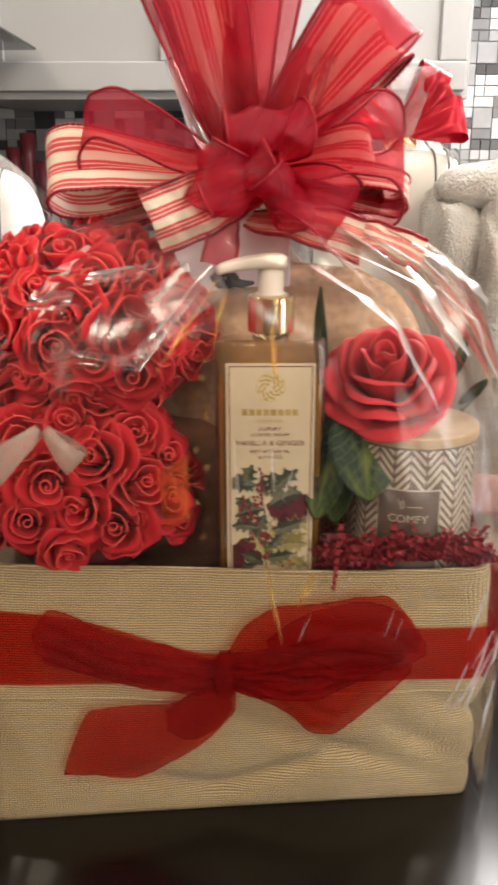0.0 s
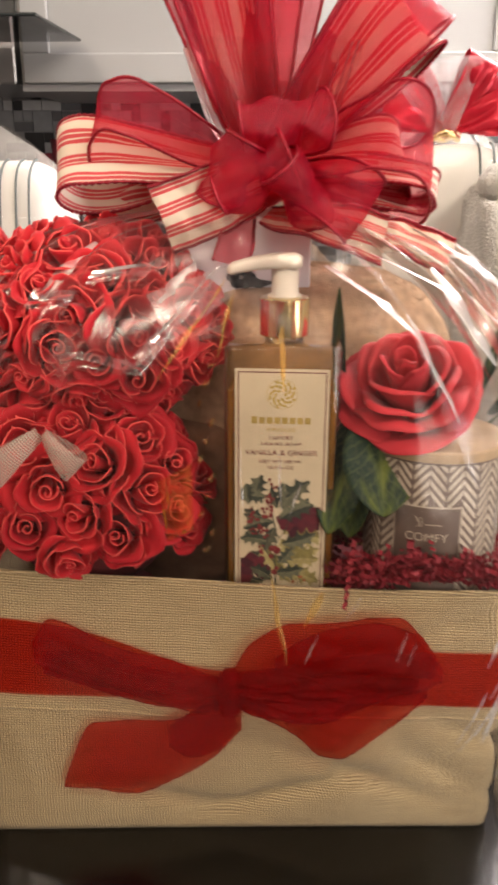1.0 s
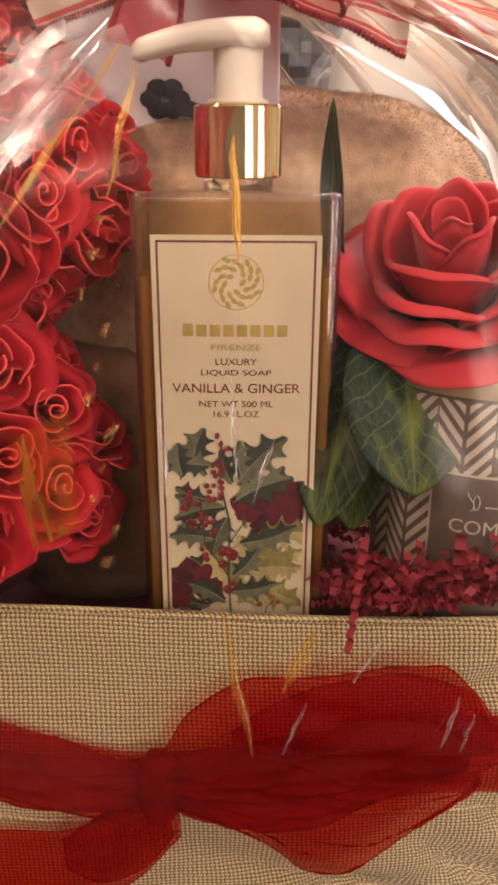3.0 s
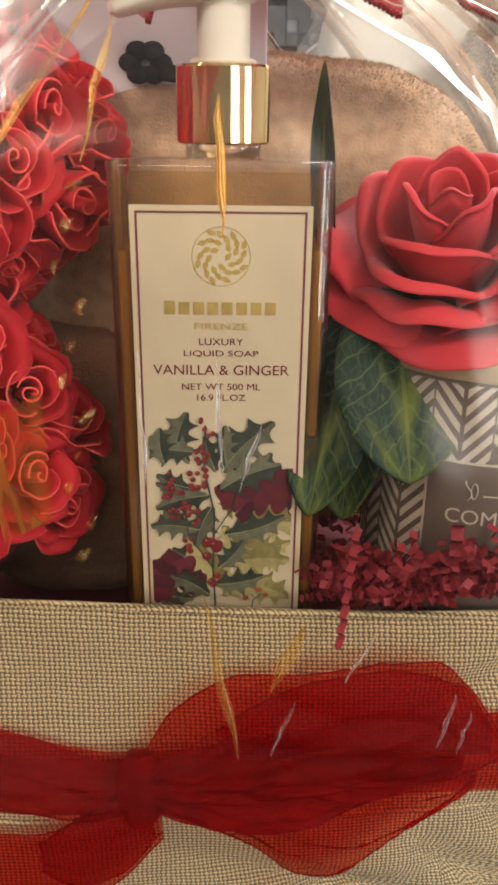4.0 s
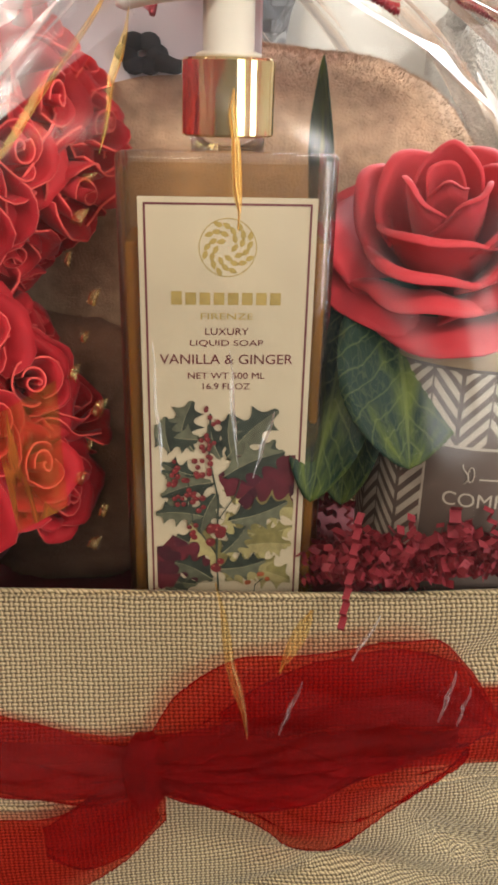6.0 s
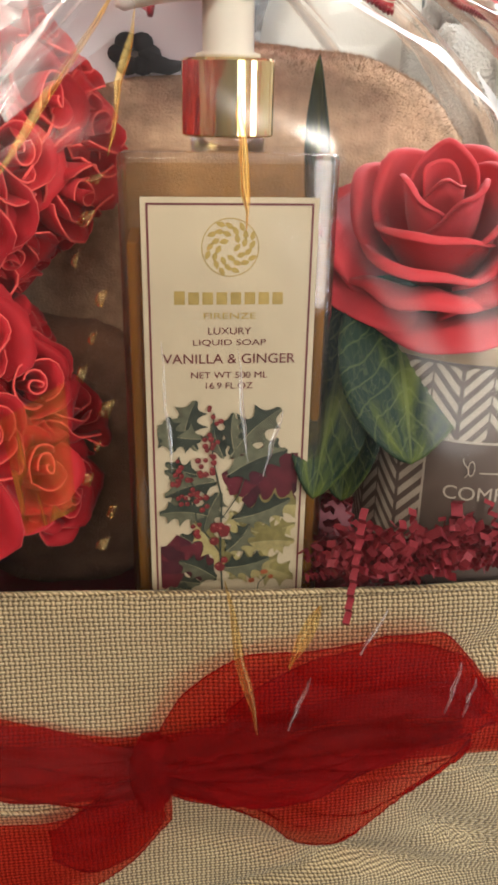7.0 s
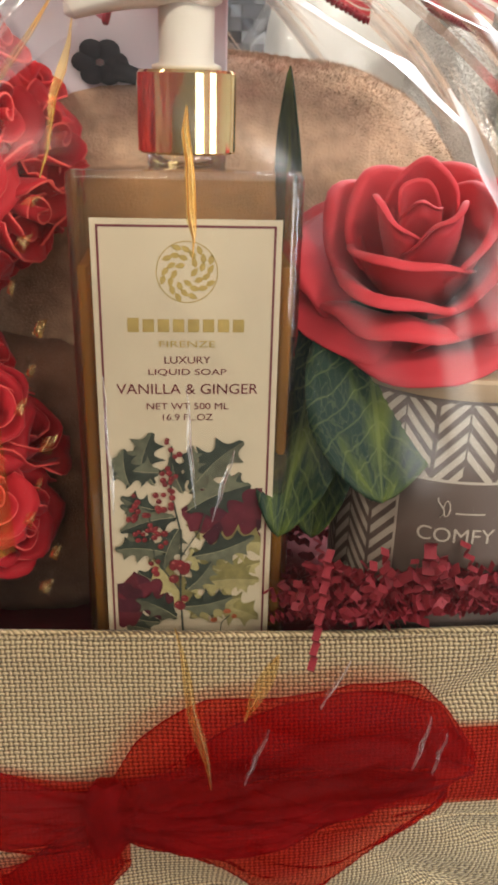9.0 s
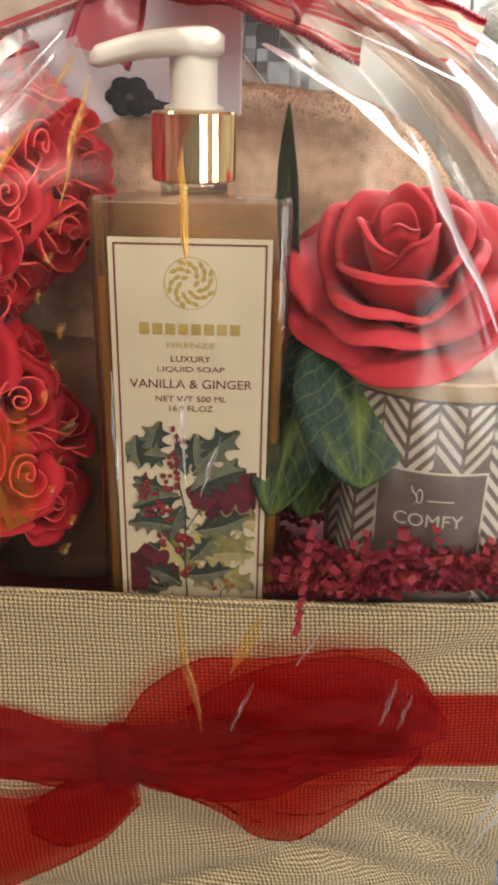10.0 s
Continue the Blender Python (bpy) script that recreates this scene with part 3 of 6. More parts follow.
window("added_window_2", (2.6, -0.85, 0.45), 0.9, 1.2, False)

island = empty("kitchen_island", (0, 0.6, FLOOR_Z), label="kitchen island with a polished black granite top", category="island")
part("island_body", box_bm(-1.0, 1.0, 0.16, 1.24, FLOOR_Z, -0.03, 0.004), M_CABINET, island)
part("granite_top", box_bm(-1.1, 1.1, 0.08, 1.32, -0.03, 0.0, 0.006, 3), M_GRANITE, island, "polished black granite top")

base = empty("base_cabinet_run", (0, 1.85, FLOOR_Z), label="pale base cabinets with a dark worktop along the wall", category="cabinet")
part("cabinet_body", box_bm(-2.4, 2.4, 1.56, 2.15, FLOOR_Z, -0.03, 0.004), M_CABINET, base)
part("worktop", box_bm(-2.45, 2.45, 1.53, 2.15, -0.03, 0.0, 0.005), M_GRANITE, base)


def wall_cabinet(x0, x1, z0, z1, y0=1.80, y1=2.15):
    """Cabinet with a raised-frame door."""
    c = empty("wall_cabinet", ((x0 + x1) / 2, y1, z0), label="cream painted wall cabinet with a framed door", category="cabinet", group="wall cabinets")
    part("body", box_bm(x0, x1, y0 + 0.02, y1, z0, z1, 0.002), M_CABINET, c)
    n = max(1, round((x1 - x0) / 0.42))
    w = (x1 - x0) / n
    for i in range(n):
        a, b = x0 + i * w + 0.012, x0 + (i + 1) * w - 0.012
        door = part("door", box_bm(a, b, y0 + 0.006, y0 + 0.018, z0 + 0.014, z1 - 0.01, 0.002), M_CABINET, c)
        f = 0.055
        for q in ((a, b, z0 + 0.014, z0 + 0.014 + f), (a, b, z1 - 0.01 - f, z1 - 0.01), (a, a + f, z0 + 0.014 + f, z1 - 0.01 - f), (b - f, b, z0 + 0.014 + f, z1 - 0.01 - f)):
            part("frame_rail", box_bm(q[0], q[1], y0 - 0.006, y0 + 0.005, q[2], q[3], 0.003), M_CABINET, door)
    return c


CAB_Z = 0.617
wall_cabinet(-0.555, -0.110, CAB_Z, 1.35)
wall_cabinet(-0.105, 0.448, CAB_Z, 1.35)

hood = empty("range_hood", (-1.0, 2.15, 0.7), label="steel range hood with a smoked glass canopy", category="range hood")
part("chimney", box_bm(-1.18, -0.80, 1.83, 2.15, 0.80, CEIL_Z, 0.004), M_STEEL, hood)
part("hood_body", box_bm(-1.38, -0.565, 1.82, 2.15, 0.63, 0.72, 0.006), M_STEEL, hood)
part("glass_canopy", box_bm(-1.42, -0.42, 1.50, 1.79, 0.705, 0.711, 0.003), M_DARK_GLASS, hood, "smoked glass canopy")

shelf_things = (-0.515, -0.36)
for i, x in enumerate(shelf_things):
    pot = empty("utensil_crock", (x, 1.98, 0), label="maroon enamel crock with dark red utensils on the worktop", category="crock", group="crocks")
    raw("crock", *lathe([(0.045, 0.0), (0.06, 0.02), (0.065, 0.16), (0.06, 0.165), (0.055, 0.16), (0.05, 0.03)], (x, 1.98, 0), 28), M_POT, pot)
    for k in range(4):
        dx, hgt = -0.03 + 0.02 * k, 0.44 + 0.03 * ((k * 7) % 3)
        v, f = tube_data([(x + dx * 0.6, 1.98, 0.03), (x + dx, 1.98, 0.2), (x + dx * 1.6, 1.975, hgt), (x + dx * 1.7, 1.975, hgt + 0.06)], (0.006, 0.006, 0.014, 0.020), 8)
        raw("utensil", v, f, M_POT, pot)


def mosaic(x0, x1, z0, z1, y, near):
    """Small stone and glass mosaic pieces of mixed size on a grout bed; each piece its own thin block."""
    rng = random.Random(5)
    bed = tagged(part("backsplash", box_bm(x0, x1, y, 2.15, z0, z1), M_GROUT), "grey, white and black mosaic tile backsplash", "backsplash", kind="structure")
    meshes = {}
    s = 0.024
    pieces = []
    nz, nx = int((z1 - z0) / s), int((x1 - x0) / s)
    taken = set()
    for j in range(nz):
        for i in range(nx):
            if (i, j) in taken:
                continue
            w, h = rng.choice(((1, 1), (1, 1), (2, 1), (2, 1), (2, 2), (1, 1)))
            if any((i + a, j + b) in taken for a in range(w) for b in range(h)) or i + w > nx or j + h > nz:
                w = h = 1
            for a in range(w):
                for b in range(h):
                    taken.add((i + a, j + b))
            pieces.append((i, j, w, h, rng.choices((0, 1, 2, 3), (3, 4, 3, 2))[0]))
    rest = {0: [], 1: [], 2: [], 3: []}
    count = 0
    for i, j, w, h, c in pieces:
        xa, za = x0 + i * s, z0 + j * s
        if near[0] < xa < near[1] and count < 290:
            key = (w, h, c)
            if key not in meshes:
                bm = box_bm(0.001, w * s - 0.001, -0.005, -0.0005, 0.001, h * s - 0.001, 0.0008, 1)
                me = bpy.data.meshes.new("tile")
                bm.to_mesh(me)
                bm.free()
                me.materials.append(M_TILES[c])
                meshes[key] = me
            ob = new("tile", meshes[key])
            ob.location = (xa, y, za)
            ob.parent = bed
            count += 1
        else:
            X0, X1, Z0, Z1 = xa + 0.001, xa + w * s - 0.001, za + 0.001, za + h * s - 0.001
            V = [(X0, y - 0.005, Z0), (X1, y - 0.005, Z0), (X1, y - 0.005, Z1), (X0, y - 0.005, Z1), (X0, y, Z0), (X1, y, Z0), (X1, y, Z1), (X0, y, Z1)]
            rest[c].append((V, [(0, 1, 2, 3), (0, 4, 5, 1), (1, 5, 6, 2), (2, 6, 7, 3), (3, 7, 4, 0)]))
    for c, blocks in rest.items():
        if blocks:
            tagged(raw("tile_field", *join(blocks), M_TILES[c], bed, smooth=False), kind="stuff")


# ---- the basket ----
def ring_points(corners, z, n_side, r, bulge=0.0):
    """Rounded quadrilateral through four corners, as points with equal counts on each side."""
    c = [np.array(p, dtype=float) for p in corners]
    pts = []
    for i in range(4):
        a, b, nx = c[i], c[(i + 1) % 4], c[(i + 2) % 4]
        d = (b - a) / np.linalg.norm(b - a)
        out = np.array((d[1], -d[0]))
        L = np.linalg.norm(b - a)
        for k in range(n_side):
            s = r + (L - 2 * r) * k / (n_side - 1)
            w = math.sin(math.pi * s / L)
            pts.append((*(a + d * s + out * bulge * w), z))
        d2 = (nx - b) / np.linalg.norm(nx - b)
        p0, p1 = b - d * r, b + d2 * r
        for k in range(1, 6):
            u = k / 6
            pts.append((*((1 - u) ** 2 * p0 + 2 * u * (1 - u) * b + u * u * p1), z))
    return np.array(pts)


RIM_Z = 0.214
RIM = ((-0.203, 0.513), (0.168, 0.502), (0.160, 0.695), (-0.203, 0.695))
FOOT = ((-0.205, 0.507), (0.176, 0.537), (0.160, 0.690), (-0.205, 0.685))


def basket():
    b = empty("gift_basket", (-0.01, 0.6, 0), label="tan woven burlap storage basket standing on black granite", category="basket")
    rows, uvs = [], []
    rng = np.random.default_rng(4)
    levels = [0.0, 0.004, 0.012] + list(np.linspace(0.020, 0.204, 34)) + [0.2095, 0.2135, RIM_Z]
    for z in levels:
        t = z / RIM_Z
        cs = [tuple(np.array(f) * (1 - t) + np.array(r) * t) for f, r in zip(FOOT, RIM)]
        p = ring_points(cs, z, 40, 0.011 + 0.009 * t, 0.004 * math.sin(math.pi * t) - 0.001)
        if z < 0.012:
            c0 = p.mean(axis=0)
            p[:, :2] = c0[:2] + (p[:, :2] - c0[:2]) * (0.985 + 0.015 * z / 0.012)
        if z > 0.205:
            c0 = p.mean(axis=0)
            p[:, :2] = c0[:2] + (p[:, :2] - c0[:2]) * (1 - 0.010 * ((z - 0.205) / 0.009) ** 2)
        rows.append(p)
    P = np.array(rows)
    nz, n = P.shape[:2]
    arc = np.concatenate([[0], np.cumsum(np.linalg.norm(np.diff(P[10], axis=0), axis=1))])
    U = np.tile(arc, (nz, 1))
    Vv = np.tile(np.array(levels)[:, None], (1, n))
    # soft slack folds, strongest low on the front, and a seam ridge
    for i in range(nz):
        for j in range(n):
            x, y, z = P[i, j]
            q = noise.noise(Vector((x * 14, y * 14, z * 16 + x * 9))) * 0.0035 + noise.noise(Vector((x * 5 + 3, y * 6, z * 7))) * 0.004
            w = math.sin(math.pi * min(1, max(0, z / RIM_Z))) ** 0.7
            d = P[i, j, :2] - P[i].mean(axis=0)[:2]
            d = d / np.linalg.norm(d)
            fold = 0.0
            if y < 0.56:
                for fx, fz, sl, dep, sp in ((0.095, 0.045, 0.42, 0.012, 0.06), (0.140, 0.055, 0.75, 0.012, 0.030), (0.02, 0.035, -0.30, 0.010, 0.07), (0.13, 0.190, -0.45, 0.006, 0.03), (-0.06, 0.03, 0.2, 0.008, 0.06), (0.150, 0.095, 0.5, 0.008, 0.03)):
                    fold += 1.2 * dep * math.exp(-((z - fz + sl * (x - fx)) / 0.008) ** 2 - ((x - fx) / sp) ** 2)
            P[i, j, :2] += d * (q * w - fold * (0.25 + 0.75 * w) + 0.0012 * math.exp(-((z - 0.112) / 0.003) ** 2))
            P[i, j, 2] += (0.0025 * noise.noise(Vector((x * 9, y * 9, 1))) - 0.003 * (1 - min(1, abs(x) / 0.17) ** 2)) * (z / RIM_Z) ** 3
    G = np.concatenate([P, P[:, :1]], axis=1)
    uv = np.stack([np.concatenate([U, U[:, :1] + arc[-1] + 0.005], axis=1), np.concatenate([Vv, Vv[:, :1]], axis=1)], axis=2)
    sheet("woven_side", G.transpose(1, 0, 2), M_BURLAP, b, thick=0.0022, uv=uv.transpose(1, 0, 2))
    m = P[2].mean(axis=0)
    V = np.concatenate([P[1] * 1.0, [[m[0], m[1], 0.004]]])
    raw("base_panel", V, [(i, (i + 1) % n, n) for i in range(n)], M_BURLAP, b, uvs=V[:, :2])
    # folded hem and its stitches
    hem = P[-1] * 0.5 + P[-2] * 0.5
    hv, hf = tube_data(np.concatenate([hem, hem[:2]]), 0.0016, 6)
    raw("rolled_hem", hv, hf, M_BURLAP, b, uvs=np.stack([hv[:, 0] + hv[:, 1], hv[:, 2]], axis=1))
    seam = P[np.argmin(np.abs(np.array(levels) - 0.112))]
    c0 = seam.mean(axis=0)
    s2 = seam + (seam - c0) / np.linalg.norm(seam - c0, axis=1, keepdims=True) * 0.0012
    sv, sf = tube_data(np.concatenate([s2, s2[:2]]), 0.0013, 6)
    raw("side_seam", sv, sf, M_BURLAP, b, uvs=np.stack([sv[:, 0] + sv[:, 1], sv[:, 2]], axis=1))
    return P, levels


BASKET_P, BASKET_LEVELS = basket()
filler = tagged(part("tissue_filler", box_bm(-0.160, 0.140, 0.560, 0.67, 0.006, 0.170, 0.01), M_SHRED), "dark red paper packing inside the basket", "packing")


def front_y(x, z):
    """Outer face of the basket's front at (x, z)."""
    i = int(np.argmin(np.abs(np.array(BASKET_LEVELS) - z)))
    row = BASKET_P[i][:40]
    return float(np.interp(x, row[:, 0], row[:, 1]))


# ---- the organza ribbon round the basket ----
def curve(xs, ys, x):
    """Smooth interpolation through a few knots (monotone cubic)."""
    xs, ys = np.asarray(xs, float), np.asarray(ys, float)
    h = np.diff(xs)
    d = np.diff(ys) / h
    m = np.zeros(len(xs))
    m[0], m[-1] = d[0], d[-1]
    for i in range(1, len(xs) - 1):
        m[i] = 0 if d[i - 1] * d[i] <= 0 else 2 * d[i - 1] * d[i] / (d[i - 1] + d[i])
    x = np.clip(np.asarray(x, float), xs[0], xs[-1])
    k = np.clip(np.searchsorted(xs, x, side="right") - 1, 0, len(xs) - 2)
    t = (x - xs[k]) / h[k]
    return (2 * t ** 3 - 3 * t ** 2 + 1) * ys[k] + (t ** 3 - 2 * t ** 2 + t) * h[k] * m[k] + (-2 * t ** 3 + 3 * t ** 2) * ys[k + 1] + (t ** 3 - t ** 2) * h[k] * m[k + 1]


def flat_lobe(name, parent, xs, tops, bots, lift, amp, seed, n=110, k=44, mat=M_SHEER):
    """A lobe of soft ribbon lying against the basket front, between an upper and a lower edge, with gathers."""
    X = np.linspace(xs[0], xs[-1], n)
    T, B = curve(xs, tops, X), curve(xs, bots, X)
    P, UV = np.zeros((n, k, 3)), np.zeros((n, k, 2))
    for i in range(n):
        for j in range(k):
            v = j / (k - 1)
            z = B[i] + (T[i] - B[i]) * v
            f = 1.5 * amp * (abs(math.sin(v * 8 + seed + X[i] * 46 + 1.5 * noise.noise(Vector((X[i] * 18, z * 18, seed))))) * 1.5 + abs(math.sin(v * 15 + seed - X[i] * 60)) * 0.5 + noise.noise(Vector((X[i] * 22, z * 22, seed))) * 1.6)
            # pleats that fan out from the knot
            dx, dz = X[i] + 0.017, z - 0.136
            th, far = math.atan2(dz, abs(dx) + 1e-4), math.hypot(dx, dz)
            pleat = max(0.0, 1 - 3.2 * abs(noise.noise(Vector((th * 6 + seed, far * 11, seed))))) ** 1.5
            f += 2.0 * amp * pleat * min(1, far / 0.02) * math.sin(math.pi * v) ** 0.8
            e = math.sin(math.pi * v) ** 0.6
            P[i, j] = (X[i] + 0.003 * noise.noise(Vector((z * 30, seed, X[i] * 10))), front_y(X[i], z) - 0.0045 - lift * (0.35 + 0.65 * e) * math.sin(math.pi * min(1, 0.06 + i / (n - 1) * 0.9)) ** 0.5 - f * 0.6, z)
            UV[i, j] = (X[i], z)
    ob = sheet(name, P, mat, parent, uv=UV)
    edge = [tube_data(P[:, 0], 0.0003, 4), tube_data(P[:, -1], 0.0003, 4)]
    ev, ef = join(edge)
    raw("edge", ev, ef, M_SHEER_DENSE, ob, uvs=ev[:, (0, 2)])
    return ob


def basket_ribbon():
    r = empty("organza_ribbon", (0, 0.5, 0.12), label="sheer red organza ribbon tied in a floppy bow round the basket", category="ribbon")
    n = BASKET_P.shape[1]
    P, UV = np.zeros((n + 1, 14, 3)), np.zeros((n + 1, 14, 2))
    s = 0
    for i in range(n + 1):
        ii = i % n
        base_row = [np.interp(z, BASKET_LEVELS, BASKET_P[:, ii, a]) for z in (0.14,) for a in range(2)]
        x = base_row[0]
        pull = math.exp(-((x + 0.017) / 0.062) ** 2) if base_row[1] < 0.56 else 0.0
        lo, hi = 0.122 + 0.006 * pull, 0.168 + 0.012 * max(0, -x / 0.17)
        hi = hi * (1 - pull) + 0.148 * pull
        for j in range(14):
            z = lo + (hi - lo) * j / 13
            p = np.array([np.interp(z, BASKET_LEVELS, BASKET_P[:, ii, a]) for a in range(2)])
            c0 = np.array((-0.01, 0.6))
            d = (p - c0) / np.linalg.norm(p - c0)
            p = p + d * (0.0062 + 0.0012 * math.sin(j * 1.3 + x * 30) + 0.001 * noise.noise(Vector((x * 30, z * 60, 0))))
            P[i, j] = (p[0], p[1], z + 0.002 * noise.noise(Vector((x * 12, 7, p[1] * 12))))
            UV[i, j] = (s, z)
        if i < n:
            s += np.linalg.norm(BASKET_P[12, (i + 1) % n] - BASKET_P[12, ii])
    sheet("band", P, M_SHEER, r, uv=UV)
    K = -0.017
    # upper lobe, lower lobe and the gathered middle of the large loop
    flat_lobe("bow_loop", r, (K, -0.004, 0.02, 0.056, 0.09, 0.110, 0.122), (0.146, 0.171, 0.187, 0.194, 0.199, 0.180, 0.158), (0.132, 0.130, 0.131, 0.133, 0.137, 0.142, 0.148), 0.010, 0.0026, 1.0)
    flat_lobe("bow_loop", r, (0.012, 0.030, 0.050, 0.075, 0.102, 0.120), (0.160, 0.176, 0.186, 0.193, 0.184, 0.162), (0.140, 0.146, 0.152, 0.154, 0.152, 0.150), 0.008, 0.0020, 3.0)
    flat_lobe("bow_loop", r, (K, 0.0, 0.03, 0.047, 0.060, 0.078, 0.100, 0.114), (0.138, 0.139, 0.140, 0.140, 0.139, 0.139, 0.140, 0.142), (0.122, 0.116, 0.098, 0.080, 0.079, 0.094, 0.116, 0.136), 0.007, 0.0022, 4.0)
    flat_lobe("bow_fold", r, (K, 0.005, 0.04, 0.075, 0.105), (0.142, 0.146, 0.148, 0.149, 0.154), (0.124, 0.116, 0.113, 0.124, 0.146), 0.008, 0.0030, 5.0, mat=M_SHEER_DENSE)
    flat_lobe("bow_fold", r, (K, 0.000, 0.03, 0.060, 0.085), (0.144, 0.150, 0.152, 0.148, 0.142), (0.130, 0.126, 0.124, 0.128, 0.134), 0.010, 0.0030, 8.0, mat=M_SHEER_DENSE)
    flat_lobe("bow_loop", r, (-0.152, -0.137, -0.10, -0.06, -0.035, K), (0.165, 0.184, 0.168, 0.157, 0.149, 0.146), (0.150, 0.144, 0.135, 0.125, 0.118, 0.122), 0.010, 0.002, 7.0)
    flat_lobe("bow_loop", r, (-0.145, -0.12, -0.08, -0.045, K), (0.158, 0.160, 0.152, 0.146, 0.142), (0.142, 0.133, 0.124, 0.120, 0.124), 0.004, 0.0015, 9.0, mat=M_SHEER_DENSE)
    flat_lobe("ribbon_tail", r, (-0.138, -0.126, -0.115, -0.112, -0.093, -0.06, -0.03, -0.010), (0.048, 0.076, 0.102, 0.104, 0.106, 0.110, 0.124, 0.130), (0.046, 0.0435, 0.042, 0.0415, 0.039, 0.055, 0.078, 0.100), 0.005, 0.0016, 12.0)
    flat_lobe("ribbon_tail", r, (-0.06, -0.045, -0.028, -0.012), (0.104, 0.116, 0.126, 0.134), (0.085, 0.078, 0.084, 0.102), 0.009, 0.0012, 15.0)
    # the knot: a bundled roll of ribbon
    V, F = [], []
    for i in range(18):
        a = i / 17
        for j in range(16):
            b = 2 * math.pi * j / 16
            w = 0.0075 * math.sin(math.pi * (0.08 + 0.84 * a)) ** 0.5
            g = 1 + 0.16 * math.sin(b * 5 + a * 3)
            V.append((K + w * math.cos(b) * g * 1.25, front_y(K, 0.135) - 0.010 + 0.75 * w * math.sin(b) * g, 0.116 + 0.036 * a))
    for i in range(17):
        for j in range(16):
            k = (j + 1) % 16
            F.append((i * 16 + j, i * 16 + k, (i + 1) * 16 + k, (i + 1) * 16 + j))
    raw("knot", V, F, M_SHEER_DENSE, r, uvs=[(v[0], v[2]) for v in V])


basket_ribbon()


# ---- roses ----
def cup_petal(ang, spread, r0, r1, z0, z1, flare, seed, nu=11, nv=8, notch=0.22, wave=0.04):
    """A thin cupped petal round the z axis whose rounded lip flares outwards."""
    P = np.zeros((nu, nv, 3))
    for i in range(nu):
        u = -1 + 2 * i / (nu - 1)
        for j in range(nv):
            v = j / (nv - 1) * (1 - notch * abs(u) ** 3)
            lip = max(0.0, v - 0.62) / 0.38
            w = noise.noise(Vector((u * 1.6 + seed, v * 1.3, seed * 3)))
            r = r0 + (r1 - r0) * math.sin(v * math.pi / 2) ** 0.85 + flare * lip ** 2 + wave * w * (0.25 + v)
            z = z0 + (z1 - z0) * v ** 1.25 - 0.55 * flare * lip ** 3 + wave * noise.noise(Vector((u * 1.8, seed, v + seed)))
            a = ang + u * spread * (0.35 + 0.65 * math.sin(min(1, v * 1.25 + 0.1) * math.pi / 2))
            P[i, j] = (r * math.cos(a), r * math.sin(a), z)
    return P


def small_rose_mesh(seed):
    """Foam rose about 40 mm across: a rolled heart inside three whorls of thin round petals."""
    rng = random.Random(seed)
    R = 0.0205
    grids = []
    # the heart: one strip rolled up
    turns, n = rng.uniform(1.1, 1.7), 26
    Q = np.zeros((n, 5, 3))
    off = rng.uniform(0, 6.28)
    for i in range(n):
        t = i / (n - 1)
        a, r = off + t * turns * 2 * math.pi, 0.04 + 0.24 * t
        for j in range(5):
            v = j / 4
            rr = r * (0.55 + 0.45 * v) + 0.03 * v * v * math.sin(a * 1.5 + seed)
            Q[i, j] = (rr * math.cos(a), rr * math.sin(a), -0.3 + (0.98 - 0.10 * t + 0.05 * math.sin(a * 1.3 + seed)) * v)
    grids.append(Q)
    for whorl, (cnt, r0, r1, z1, spread, flare) in enumerate(((2, 0.12, 0.42, 0.68, 1.5, 0.07), (3, 0.20, 0.68, 0.54, 1.18, 0.18), (4, 0.26, 0.96, 0.22, 0.98, 0.20))):
        for q in range(cnt):
            ang = q / cnt * 2 * math.pi + whorl * 0.9 + seed + rng.uniform(-0.35, 0.35)
            grids.append(cup_petal(ang, spread * rng.uniform(0.88, 1.1), r0, r1 * rng.uniform(0.90, 1.10), -0.32, z1 + rng.uniform(-0.16, 0.14), flare * rng.uniform(0.4, 1.6), seed * 7 + whorl * 3.1 + q * 1.7, wave=0.08 + 0.08 * whorl))
    V, F, cut, k = [], [], [], 0
    for P in grids:
        v, f = sheet_data(P * R, 0.0007)
        inner = 2 * (P.shape[0] - 1) * (P.shape[1] - 1)
        cut += [0] * inner + [1] * (len(f) - inner)
        F += [tuple(i + k for i in q) for q in f]
        V.append(v)
        k += len(v)
    me = bpy.data.meshes.new("foam_rose")
    me.from_pydata([tuple(v) for v in np.concatenate(V)], [], F)
    me.polygons.foreach_set("use_smooth", [not c for c in cut])
    me.materials.append(M_FOAM)
    me.materials.append(M_FOAM_CUT)
    me.polygons.foreach_set("material_index", cut)
    return me


